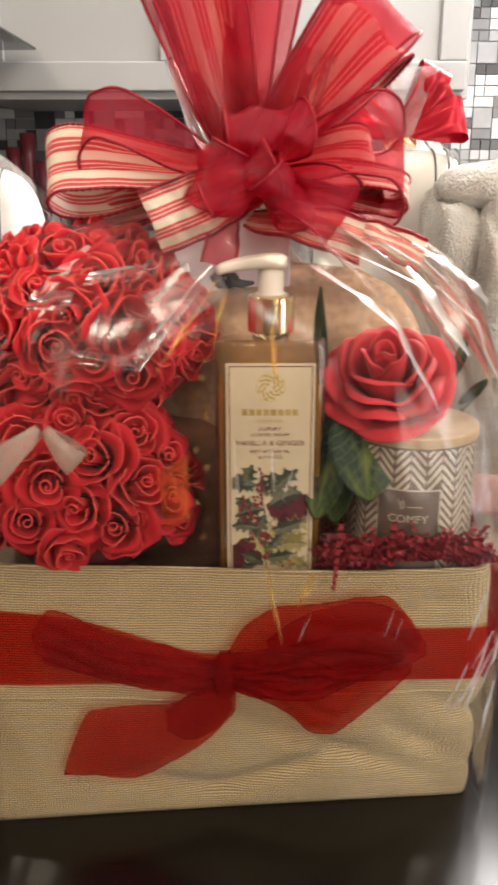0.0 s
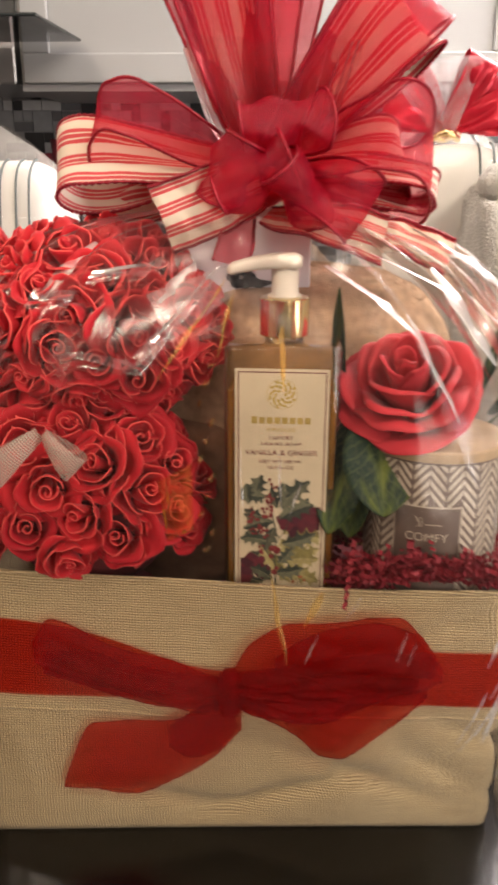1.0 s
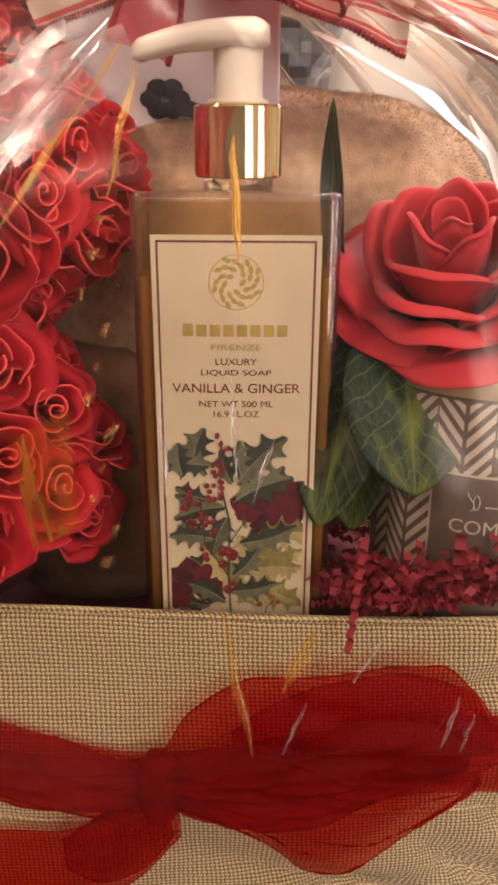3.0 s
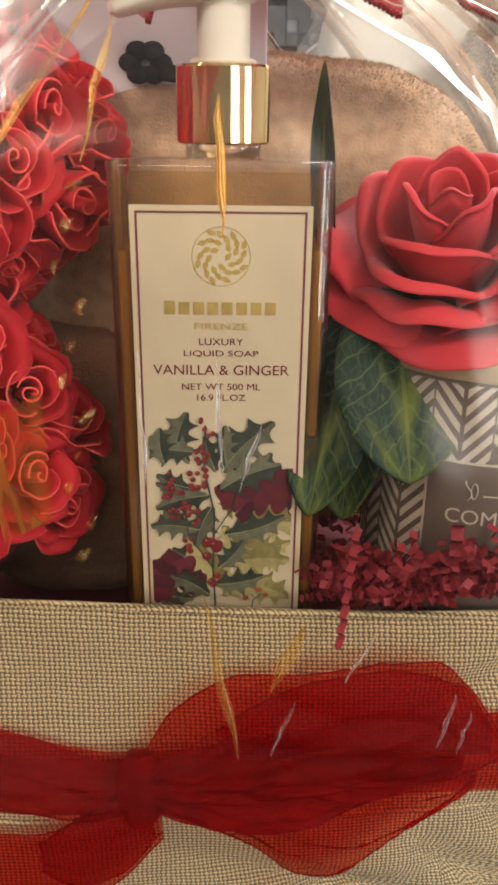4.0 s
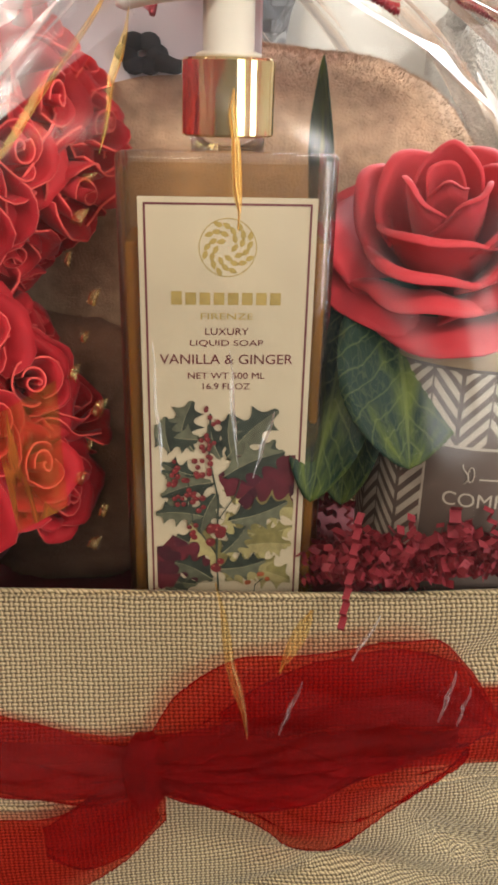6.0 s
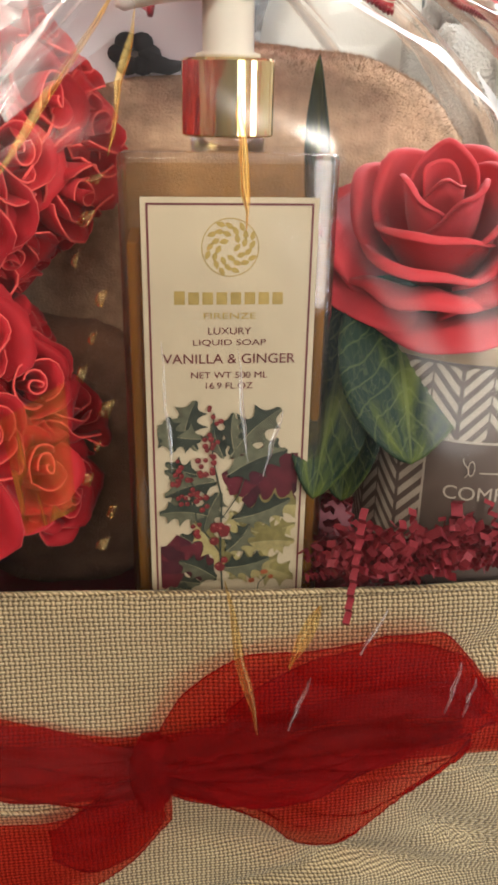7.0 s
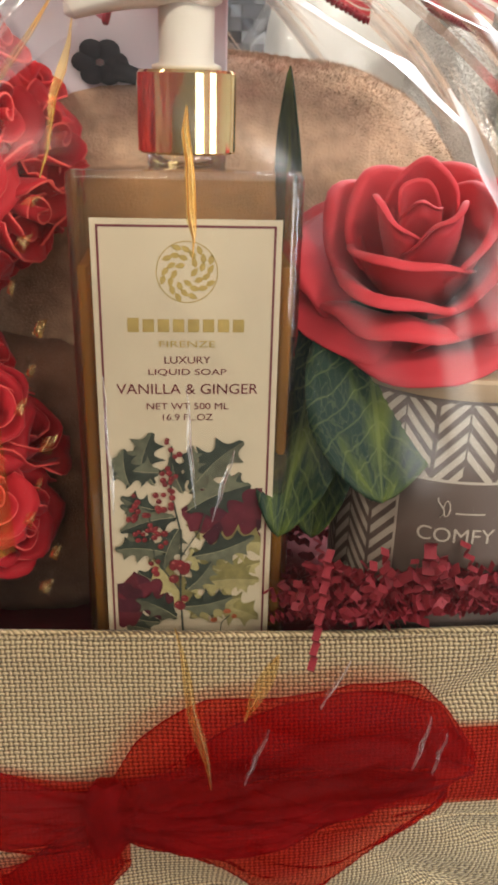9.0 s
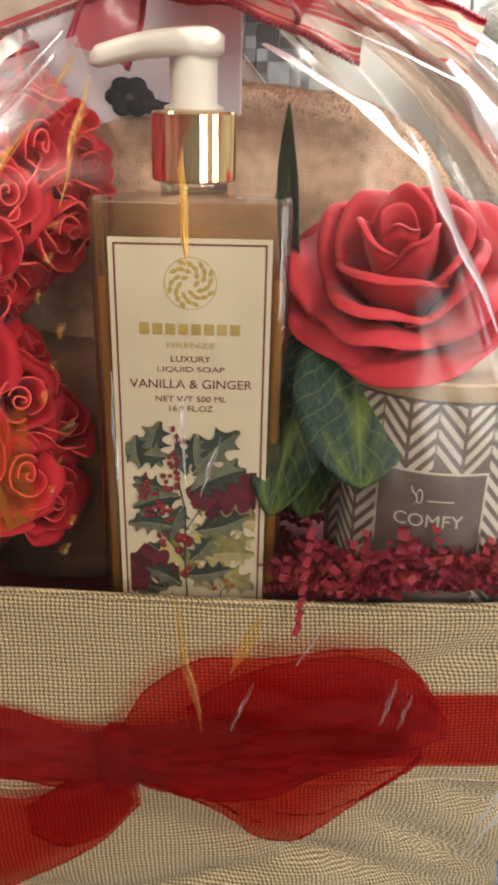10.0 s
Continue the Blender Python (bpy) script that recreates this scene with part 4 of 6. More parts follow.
def rose_bear():
    # teddy bear of foam roses, simplified to a head tier and a body tier
    m = empty("rose_bear", (-0.105, 0.57, 0.19), label="rose bear simplified to two tiers of red foam roses with a silver mesh bow", category="flower arrangement")
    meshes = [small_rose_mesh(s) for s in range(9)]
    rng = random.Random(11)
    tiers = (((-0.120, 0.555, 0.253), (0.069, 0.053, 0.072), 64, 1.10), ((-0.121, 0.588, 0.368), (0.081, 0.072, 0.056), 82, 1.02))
    for c, rad, count, size in tiers:
        # inner core coloured dark to paint the shade between the roses
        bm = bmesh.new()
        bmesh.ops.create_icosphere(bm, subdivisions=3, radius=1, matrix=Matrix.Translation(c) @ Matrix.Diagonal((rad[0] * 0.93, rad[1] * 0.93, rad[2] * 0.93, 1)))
        part("core", bm, M_GAP_SHADE, m, smooth=True)
        for i in range(count):
            z = 1 - 2 * (i + 0.5) / count
            a = i * 2.39996 + 0.5
            s = math.sqrt(1 - z * z)
            nrm = Vector((s * math.cos(a), s * math.sin(a), z))
            if nrm.y > 0.75:
                continue
            at = Vector((c[0] + nrm.x * rad[0], c[1] + nrm.y * rad[1], c[2] + nrm.z * rad[2]))
            if at.z < 0.2255:
                continue
            out = Vector((nrm.x / rad[0], nrm.y / rad[1], nrm.z / rad[2])).normalized() + Vector((rng.uniform(-0.7, 0.7), -0.2, rng.uniform(-0.5, 0.6)))
            ob = new("foam_rose", meshes[i % 9])
            k = size * rng.uniform(0.82, 1.15)
            ob.matrix_basis = Matrix.Translation(at) @ frame_of(out).to_4x4() @ pose(0, 0, 0, 0, 0, rng.uniform(0, 360)) @ Matrix.Scale(k, 4)
            adopt(ob, m)
    # silver mesh bow at the waist
    for q in (((-0.130, 0.490, 0.318), (-0.164, 0.484, 0.291), 0.023), ((-0.128, 0.490, 0.318), (-0.106, 0.482, 0.298), 0.019)):
        p, e, w = np.array(q[0]), np.array(q[1]), q[2]
        P = np.zeros((16, 5, 3))
        side = np.cross(e - p, (0, 1, 0))
        side /= np.linalg.norm(side)
        for i in range(16):
            s = i / 15
            for j in range(5):
                v = j / 4 - 0.5
                P[i, j] = p + (e - p) * math.sin(math.pi * s) + side * v * w * (0.35 + 0.65 * math.sin(math.pi * s)) + np.array((0, -0.006 * math.sin(2 * math.pi * s) - 0.002 * math.cos(v * 3), 0))
        sheet("silver_bow_loop", P, M_SILVER, m, "silver-beige mesh ribbon", uv=P[:, :, (0, 2)])


rose_bear()


def big_rose():
    r = empty("foam_rose_stem", (0.098, 0.56, 0.2), label="large coral-red artificial foam rose with dark green leaves", category="flower")
    rng = random.Random(3)
    c, R = Vector((0.097, 0.556, 0.331)), 0.047
    turn = frame_of((-0.20, -0.55, 0.81), (1, 0, 0))

    def rolled_petal(ang, spread, r0, r1, z0, z1, roll, seed, nu=21, body=9, lip=7):
        """A broad petal whose lip is rolled back from both sides to a blunt point."""
        P = np.zeros((nu, body + lip, 3))
        wide = max(0.0, min(1.0, (r1 - 0.35) / 0.5))
        for i in range(nu):
            u = -1 + 2 * i / (nu - 1)
            e = 1 - 0.34 * abs(u) ** 1.5
            rt, zt = r0 + (r1 - r0) * (1 - 0.10 * u * u), z0 + (z1 - z0) * e
            rho = 0.65 * roll * (0.50 + 0.50 * math.sin(math.pi * min(1, abs(u) * 1.1 + 0.05)) ** 0.8)
            th = math.radians(70 - 55 * wide)
            for j in range(body + lip):
                if j < body:
                    t = j / (body - 1)
                    r = r0 + (rt - r0) * ((1 - wide) * math.sin(t * math.pi / 2) ** 0.8 + wide * t)
                    z = z0 + (zt - z0) * ((1 - wide) * t ** 1.3 + wide * math.sin(t * math.pi / 2))
                else:
                    ph = math.radians(125) * (j - body + 1) / lip
                    r, z = rt + rho * (math.sin(th) - math.sin(th - ph)), zt + rho * (math.cos(th - ph) - math.cos(th))
                    r += 0.10 * r1 * max(0, 1 - abs(u) * 1.8) * (j - body + 1) / lip
                t = min(1, j / (body - 1))
                r += 0.12 * r1 * noise.noise(Vector((u * 1.8 + seed, t, seed))) * t
                z += 0.06 * noise.noise(Vector((u * 2.2, seed, t * 1.5))) * t
                a = ang + u * spread * (0.35 + 0.65 * math.sin(t * math.pi / 2))
                P[i, j] = (r * math.cos(a), r * math.sin(a), z)
        return P * R

    whorls = ((2, 0.02, 0.15, 0.80, 1.9, 0.012), (3, 0.05, 0.29, 0.80, 1.35, 0.02), (3, 0.10, 0.48, 0.60, 1.35, 0.045), (4, 0.12, 0.66, 0.46, 1.05, 0.045), (5, 0.14, 0.85, 0.28, 1.0, 0.040), (6, 0.16, 0.97, 0.08, 0.95, 0.030))
    for row, (cnt, r0, r1, z1, sp, roll) in enumerate(whorls):
        for q in range(cnt):
            P = rolled_petal(q / cnt * 2 * math.pi + row * 0.83 + rng.uniform(-0.12, 0.12), sp, r0, r1 * rng.uniform(0.95, 1.04), -0.5 * r1 ** 0.5, z1 + rng.uniform(-0.03, 0.03), roll, 4 + row * 3.3 + q * 0.9)
            V = np.array([turn @ Vector(p) + c for p in P.reshape(-1, 3)]).reshape(P.shape)
            sheet("petal", V, M_FOAM_BIG, r, thick=0.0009)
    v, f = tube_data([tuple(c + turn @ Vector((0, 0, -0.02))), (0.094, 0.572, 0.28), (0.085, 0.575, 0.19)], 0.0025, 8)
    raw("stem", v, f, M_STEM, r)

    def leaf(base, tip, width, normal, arch, ripple, name="leaf"):
        base, tip, nn = Vector(base), Vector(tip), Vector(normal).normalized()
        along = tip - base
        side = along.cross(nn).normalized()
        nu, nv = 44, 13
        P, UV = np.zeros((nu, nv, 3)), np.zeros((nu, nv, 2))
        for i in range(nu):
            u = i / (nu - 1)
            w = width * (math.sin(math.pi * min(1, u ** 0.9 * 0.985 + 0.015)) ** 0.65) * (1 + 0.022 * (i % 2))
            for j in range(nv):
                v = -1 + 2 * j / (nv - 1)
                p = base + along * u + side * (v * w / 2) + nn * (arch * math.sin(math.pi * u) + abs(v) * w * 0.10 + ripple * math.sin(u * 14 + v * 2) * abs(v))
                P[i, j], UV[i, j] = p, (u, v)
        return sheet(name, P, M_LEAF, r, thick=0.0005, uv=UV)

    leaf((0.0745, 0.548, 0.322), (0.0800, 0.511, 0.261), 0.050, (0.1, -1, 0.15), 0.004, 0.0012)
    leaf((0.062, 0.550, 0.316), (0.0455, 0.517, 0.245), 0.032, (-0.15, -1, 0.1), 0.005, 0.0014)
    leaf((0.066, 0.550, 0.305), (0.060, 0.532, 0.236), 0.030, (-0.4, -1, 0.0), 0.003, 0.001)
    leaf((0.0545, 0.566, 0.315), (0.049, 0.565, 0.397), 0.013, (-0.75, -0.6, 0.0), 0.001, 0.0003)
    leaf((0.150, 0.600, 0.315), (0.158, 0.585, 0.372), 0.009, (0.4, -1, 0.1), 0.002, 0.001)
    leaf((0.158, 0.595, 0.305), (0.170, 0.572, 0.330), 0.009, (0.2, -1, 0.4), 0.002, 0.001)
    for e in (((0.10, 0.575, 0.28), (0.14, 0.60, 0.30), (0.150, 0.600, 0.315), (0.154, 0.592, 0.345)), ((0.10, 0.575, 0.28), (0.15, 0.60, 0.292), (0.160, 0.595, 0.300), (0.166, 0.583, 0.314)), ((0.09, 0.572, 0.25), (0.07, 0.568, 0.27), (0.0545, 0.566, 0.315), (0.052, 0.566, 0.35))):
        v, f = tube_data(e, 0.0011, 6)
        raw("twig", v, f, M_STEM, r)


big_rose()


# ---- the soap bottle ----
def soap_bottle():
    bx, w, y0, d, z0, z1 = 0.0139, 0.0722, 0.5205, 0.042, 0.196, 0.3665
    o = empty("soap_bottle", (bx, y0 + d / 2, z0), label="clear soap bottle of amber liquid with gold collar and white pump", category="soap bottle")
    body = part("bottle_body", box_bm(bx - w / 2, bx + w / 2, y0, y0 + d, z0, z1, 0.0022, 3, 0.004), M_CLEAR, o, "clear plastic", True)
    flat_shade(body, 0.9)
    part("amber_liquid", box_bm(bx - w / 2 + 0.0016, bx + w / 2 - 0.0016, y0 + 0.0016, y0 + d - 0.0016, z0 + 0.003, 0.3605, 0.0015, 2, 0.003), M_AMBER, o, "amber liquid soap")
    # tinted strips that paint the glow of light through the soap's edges
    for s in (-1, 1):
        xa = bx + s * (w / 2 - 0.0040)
        part("amber_side_glow", box_bm(xa - 0.0018, xa + 0.0018, y0 + 0.004, y0 + d - 0.004, z0 + 0.005, 0.338, 0.001), M_AMBER_GLOW, o, "painted amber glow at the bottle's side")
    cx, cy = bx + 0.0005, y0 + 0.019
    raw("neck", *lathe([(0.0125, 0), (0.0125, 0.006)], (cx, cy, z1 + 0.0002), 40), M_CLEAR, o)
    flat_shade(raw("gold_collar", *lathe([(0.0148, 0), (0.0153, 0.0006), (0.0153, 0.0226), (0.0146, 0.0234), (0.010, 0.0236)], (cx, cy, z1 + 0.0042), 64), M_GOLD, o, "polished gold collar"), 0.5)
    zc = z1 + 0.0278
    raw("pump_stem", *lathe([(0.0105, 0), (0.0105, 0.0012), (0.0083, 0.002), (0.0083, 0.019)], (cx, cy, zc), 40), M_WHITE_PLASTIC, o)
    P = []
    for i in range(19):
        s = i / 18
        x = cx + 0.0105 - 0.046 * s
        end = 0.55 if i in (0, 18) else 0.85 if i == 1 else 1
        hw, hh = (0.0105 if s < 0.45 else 0.0105 - 0.0085 * (s - 0.45)) * end, (0.0052 - 0.0016 * s) * end
        zc2 = zc + 0.0212 + 0.0008 * math.sin(math.pi * s) - 0.0055 * s ** 2.2
        P.append([(x, cy + hw * math.copysign(abs(math.cos(a)) ** 0.6, math.cos(a)), zc2 + hh * math.copysign(abs(math.sin(a)) ** 0.6, math.sin(a))) for a in np.linspace(0, 2 * math.pi, 24, endpoint=False)])
    V = [p for r in P for p in r]
    F = [(i * 24 + j, i * 24 + (j + 1) % 24, (i + 1) * 24 + (j + 1) % 24, (i + 1) * 24 + j) for i in range(18) for j in range(24)] + [tuple(range(24))[::-1], tuple(18 * 24 + j for j in range(24))]
    raw("pump_head", V, F, M_WHITE_PLASTIC, o)
    # label and its print, in thin layers
    lx0, lx1, lz1, lz0 = -0.0151, 0.0433, 0.3530, z0 + 0.002
    yl = y0 - 0.0004
    label = part("paper_label", box_bm(lx0, lx1, yl - 0.0001, yl + 0.0002, lz0, lz1), M_LABEL, o, "cream paper label printed with holly and berries")
    yp = yl - 0.00025
    lc = (lx0 + lx1) / 2

    def ink(name, V2, F, mat, layer=0):
        raw(name, [(lc + x, yp - layer * 0.00012, z) for x, z in V2], F, mat, label, smooth=False)

    def bar(x0, x1, za, zb, mat, name, layer=0):
        ink(name, [(x0, za), (x1, za), (x1, zb), (x0, zb)], [(0, 1, 2, 3)], mat, layer)

    h, e = (lx1 - lx0) / 2, 0.0018
    for a, t in ((e, 0.0007),):
        bar(-h + a, h - a, lz1 - a - t, lz1 - a, M_PRINT_BROWN, "border_line")
        bar(-h + a, -h + a + t, lz0, lz1 - a - t, M_PRINT_BROWN, "border_line")
        bar(h - a - t, h - a, lz0, lz1 - a - t, M_PRINT_BROWN, "border_line")

    def words(txt, z, width, mat, name="lettering", height=None):
        V, F = text_mesh(txt, 0.005)
        wd = V[:, 0].max() - V[:, 0].min()
        k = width / wd
        kh = k if height is None else height / (V[:, 1].max() - V[:, 1].min())
        ink(name, [(x * k - (V[:, 0].max() + V[:, 0].min()) / 2 * k, z + y * kh) for x, y, _ in V], F, mat, 1)

    # emblem: a wreath of small leaf shapes in a ring
    ez, er = 0.3370, 0.0096
    N = 40
    V2 = [(rr * math.cos(2 * math.pi * i / N), ez + rr * math.sin(2 * math.pi * i / N)) for i in range(N) for rr in (er, er - 0.0003)]
    ink("emblem_ring", V2, [(2 * i, 2 * i + 1, (2 * i + 3) % (2 * N), (2 * i + 2) % (2 * N)) for i in range(N)], M_PRINT_GOLD)
    blocks = []
    for i in range(30):
        a, rr = i * 2.4, er * (0.14 + 0.74 * math.sqrt((i + 0.5) / 30))
        c2, t = (rr * math.cos(a), ez + rr * math.sin(a)), a + 0.9
        L, w2 = 0.0017, 0.0009
        q = [(c2[0] + L * math.cos(t) * p - w2 * math.sin(t) * s, 0, c2[1] + L * math.sin(t) * p + w2 * math.cos(t) * s) for p, s in ((-1, 0), (-0.3, 1), (0.4, 0.8), (1, 0), (0.4, -0.8), (-0.3, -1))]
        blocks.append((q, [(0, 1, 2, 3, 4, 5)]))
    V, F = join(blocks)
    ink("emblem_leaves", [(p[0], p[2]) for p in V], F, M_PRINT_GOLD)
    # maker's name as plain gold blocks
    for i in range(8):
        x = -0.0188 + i * 0.00475
        bar(x, x + 0.0036, 0.3180, 0.3222 if i else 0.3226, M_PRINT_GOLD, "gold_block")
    words("FIRENZE", 0.3140, 0.0178, M_PRINT_GOLD, "lettering", 0.0021)
    words("LUXURY", 0.3087, 0.0148, M_PRINT_BROWN, "lettering", 0.0024)
    words("LIQUID SOAP", 0.3047, 0.0252, M_PRINT_BROWN, "lettering", 0.0024)
    words("VANILLA & GINGER", 0.2988, 0.0460, M_PRINT_BROWN, "lettering", 0.0035)
    words("NET WT 500 ML", 0.2929, 0.0268, M_PRINT_BROWN, "lettering", 0.0023)
    words("16.9 FL.OZ", 0.2890, 0.0165, M_PRINT_BROWN, "lettering", 0.0023)

    lim = h - 0.0036

    def keep(pts):
        return [(max(-lim, min(lim, u)), v) for u, v in pts]

    def printed_leaf(x, z, L, wd, deg, mats, layer, spikes=4, bend=0.0):
        """Holly leaf: two halves of different tone between hollowed, spiny margins, and a pale midrib."""
        L, wd = L * 1.08, wd * 1.15
        a = math.radians(deg)
        n = spikes * 6 + 1
        mid, sides = [], ([], [])
        for i in range(n):
            t = i / (n - 1)
            m = bend * L * math.sin(math.pi * t)
            mid.append((t * L, m))
            env = wd * math.sin(math.pi * min(1, t * 0.97 + 0.03)) ** 0.75
            f = (t * spikes) % 1.0
            scallop = 0.50 + 0.62 * abs(2 * f - 1) ** 2.4 if 0 < i < n - 1 else 0
            lean = 0.045 * L * (abs(2 * f - 1) ** 2.4)
            for k, sg in ((0, 1), (1, -1)):
                sides[k].append((t * L + lean * (i < n - 1), m + sg * env * scallop))

        def turned(pts):
            return keep([(x + p * math.cos(a) - q * math.sin(a), z + p * math.sin(a) + q * math.cos(a)) for p, q in pts])

        for k in (0, 1):
            ink("printed_leaf", turned(sides[k] + mid), [(i, i + 1, n + i + 1, n + i) for i in range(n - 1)], mats[k], layer + 0.03 * k)
        rib = [(p, q + 0.00013 * (1 - i / n)) for i, (p, q) in enumerate(mid)] + [(p, q - 0.00013 * (1 - i / n)) for i, (p, q) in enumerate(mid)]
        ink("printed_vein", turned(rib), [(i, i + 1, n + i + 1, n + i) for i in range(n - 1)], mats[2], layer + 0.08)

    def printed_petal(x, z, L, wd, deg, mats, layer):
        """Pointed, wavy petal of a printed winter rose, with a darker fold."""
        L, wd = L * 1.2, wd * 1.25
        a, n = math.radians(deg), 13
        up, mid, lo = [], [], []
        for i in range(n):
            t = i / (n - 1)
            env = wd * math.sin(math.pi * t ** 0.85) ** 0.9 * (1 + 0.14 * math.sin(t * 19 + deg))
            up.append((t * L, env))
            mid.append((t * L, 0.08 * wd * math.sin(t * 7)))
            lo.append((t * L, -env * 0.95))
        put = lambda pts: keep([(x + p * math.cos(a) - q * math.sin(a), z + p * math.sin(a) + q * math.cos(a)) for p, q in pts])
        for k, edge in ((0, up), (1, lo)):
            ink("printed_petal", put(edge + mid), [(i, i + 1, n + i + 1, n + i) for i in range(n - 1)], mats[k], layer + 0.03 * k)

    def berry(x, z, r, layer, mat=M_PRINT_RED):
        ring = [(x + r * math.cos(t), z + r * math.sin(t)) for t in np.linspace(0, 2 * math.pi, 10, endpoint=False)]
        ink("printed_berry", keep(ring), [tuple(range(10))], mat, layer)
        ink("berry_shine", [(x - 0.3 * r + 0.3 * r * math.cos(t), z + 0.35 * r + 0.25 * r * math.sin(t)) for t in np.linspace(0, 2 * math.pi, 6, endpoint=False)], [tuple(range(6))], M_PRINT_BLUSH, layer + 0.05)

    def twig(pts, wd, layer, mat=M_PRINT_GREEN):
        p = np.array(pts, float)
        d = np.gradient(p, axis=0)
        d /= np.linalg.norm(d, axis=1, keepdims=True)
        sd = np.stack([-d[:, 1], d[:, 0]], axis=1) * wd
        V2 = [tuple(q) for q in np.concatenate([p + sd, p - sd])]
        n = len(p)
        ink("printed_stem", V2, [(i, i + 1, n + i + 1, n + i) for i in range(n - 1)], mat, layer)

    dark = (M_PRINT_GREEN, M_PRINT_SAGE, M_PRINT_PALE)
    dusk = (M_PRINT_SAGE, M_PRINT_GREEN, M_PRINT_PALE)
    gold = (M_PRINT_OLIVE, M_PRINT_STRAW, M_PRINT_PALE)
    wine = (M_PRINT_WINE, M_PRINT_PLUM)
    # winter roses behind the holly
    for i, (deg, L) in enumerate(((72, 0.016), (34, 0.018), (4, 0.017), (-34, 0.015), (118, 0.012), (160, 0.012), (-80, 0.012))):
        printed_petal(0.0110, 0.2500, L, 0.0056, deg, wine, 0.6 + 0.1 * i)
    for i, (deg, L) in enumerate(((100, 0.014), (60, 0.013), (140, 0.015), (20, 0.011), (185, 0.012))):
        printed_petal(-0.0165, 0.2135, L, 0.0052, deg, wine, 0.6 + 0.1 * i)
    # golden and grey-green leaves low down
    for i, q in enumerate(((0.006, 0.2380, 0.022, 0.0062, 8), (0.004, 0.2320, 0.020, 0.0062, -22), (0.002, 0.2240, 0.022, 0.0064, 4), (0.005, 0.2160, 0.021, 0.0064, -18), (0.000, 0.2100, 0.019, 0.0056, 24), (-0.014, 0.2360, 0.026, 0.0052, -58), (0.001, 0.2400, 0.015, 0.0050, -70))):
        printed_leaf(*q, gold, 1.4 + 0.2 * i, 4, 0.05)
    fill = random.Random(31)
    for i in range(20):
        x, z = fill.uniform(-0.014, 0.014), 0.205 + 0.0031 * i
        printed_leaf(x, z, fill.uniform(0.010, 0.015), fill.uniform(0.0034, 0.0046), fill.uniform(10, 85) if x > 0 else fill.uniform(95, 190), gold if x > -0.004 and z < 0.243 else dusk, 0.3 + 0.02 * i, 3, 0.05)
    # dark holly: the upper sprigs, then those along the stem
    for i, q in enumerate(((-0.0165, 0.2650, 0.018, 0.0062, 76), (-0.0090, 0.2690, 0.018, 0.0058, 168), (-0.0200, 0.2640, 0.013, 0.0048, 96), (0.0000, 0.2610, 0.025, 0.0070, 46), (-0.0010, 0.2540, 0.023, 0.0066, 24), (0.0020, 0.2640, 0.014, 0.0042, 92))):
        printed_leaf(*q, dark if i % 2 else dusk, 3.0 + 0.2 * i, 4, 0.06)
    for i, q in enumerate(((-0.0040, 0.2520, 0.019, 0.0056, 196), (-0.0030, 0.2480, 0.017, 0.0056, 250), (0.0010, 0.2360, 0.022, 0.0058, 20), (-0.0080, 0.2380, 0.017, 0.0050, 176), (-0.0030, 0.2150, 0.018, 0.0054, 12), (-0.0040, 0.2100, 0.016, 0.0052, 150), (-0.0010, 0.2220, 0.014, 0.0048, 52))):
        printed_leaf(*q, dusk if i % 2 else dark, 4.3 + 0.2 * i, 4, -0.06)
    twig([(-0.002, 0.200), (-0.003, 0.222), (-0.0025, 0.245), (-0.006, 0.262), (-0.0055, 0.279)], 0.00035, 5.9)
    twig([(-0.003, 0.222), (-0.012, 0.236), (-0.0135, 0.252)], 0.00022, 5.95)
    twig([(-0.0028, 0.236), (0.004, 0.247), (0.006, 0.254)], 0.00022, 5.95)
    twig([(0.011, 0.200), (0.0120, 0.208), (0.0150, 0.211)], 0.0002, 5.95)
    rng = random.Random(8)
    for gx, gz, gr, cnt, size in ((-0.0055, 0.2780, 0.0035, 5, 0.0010), (-0.0065, 0.2680, 0.0035, 8, 0.0010), (-0.0085, 0.2590, 0.0045, 11, 0.0011), (-0.0175, 0.2560, 0.0050, 13, 0.0010), (-0.0150, 0.2470, 0.0050, 11, 0.0010), (-0.0105, 0.2440, 0.0035, 6, 0.0011), (-0.0040, 0.2290, 0.0045, 8, 0.0018), (-0.0110, 0.2320, 0.0035, 5, 0.0011), (-0.0030, 0.2170, 0.0035, 3, 0.0016)):
        for q in range(cnt):
            berry(gx + rng.uniform(-gr, gr) * 0.75, gz + rng.uniform(-gr, gr), size * rng.uniform(0.8, 1.15), 6.5 + 0.07 * q)
    for q in range(5):
        berry(0.0125 + 0.0042 * math.cos(q * 1.3), 0.2105 + 0.0024 * math.sin(q * 1.9), 0.0010, 6.5 + 0.07 * q, M_PRINT_RUST)


soap_bottle()


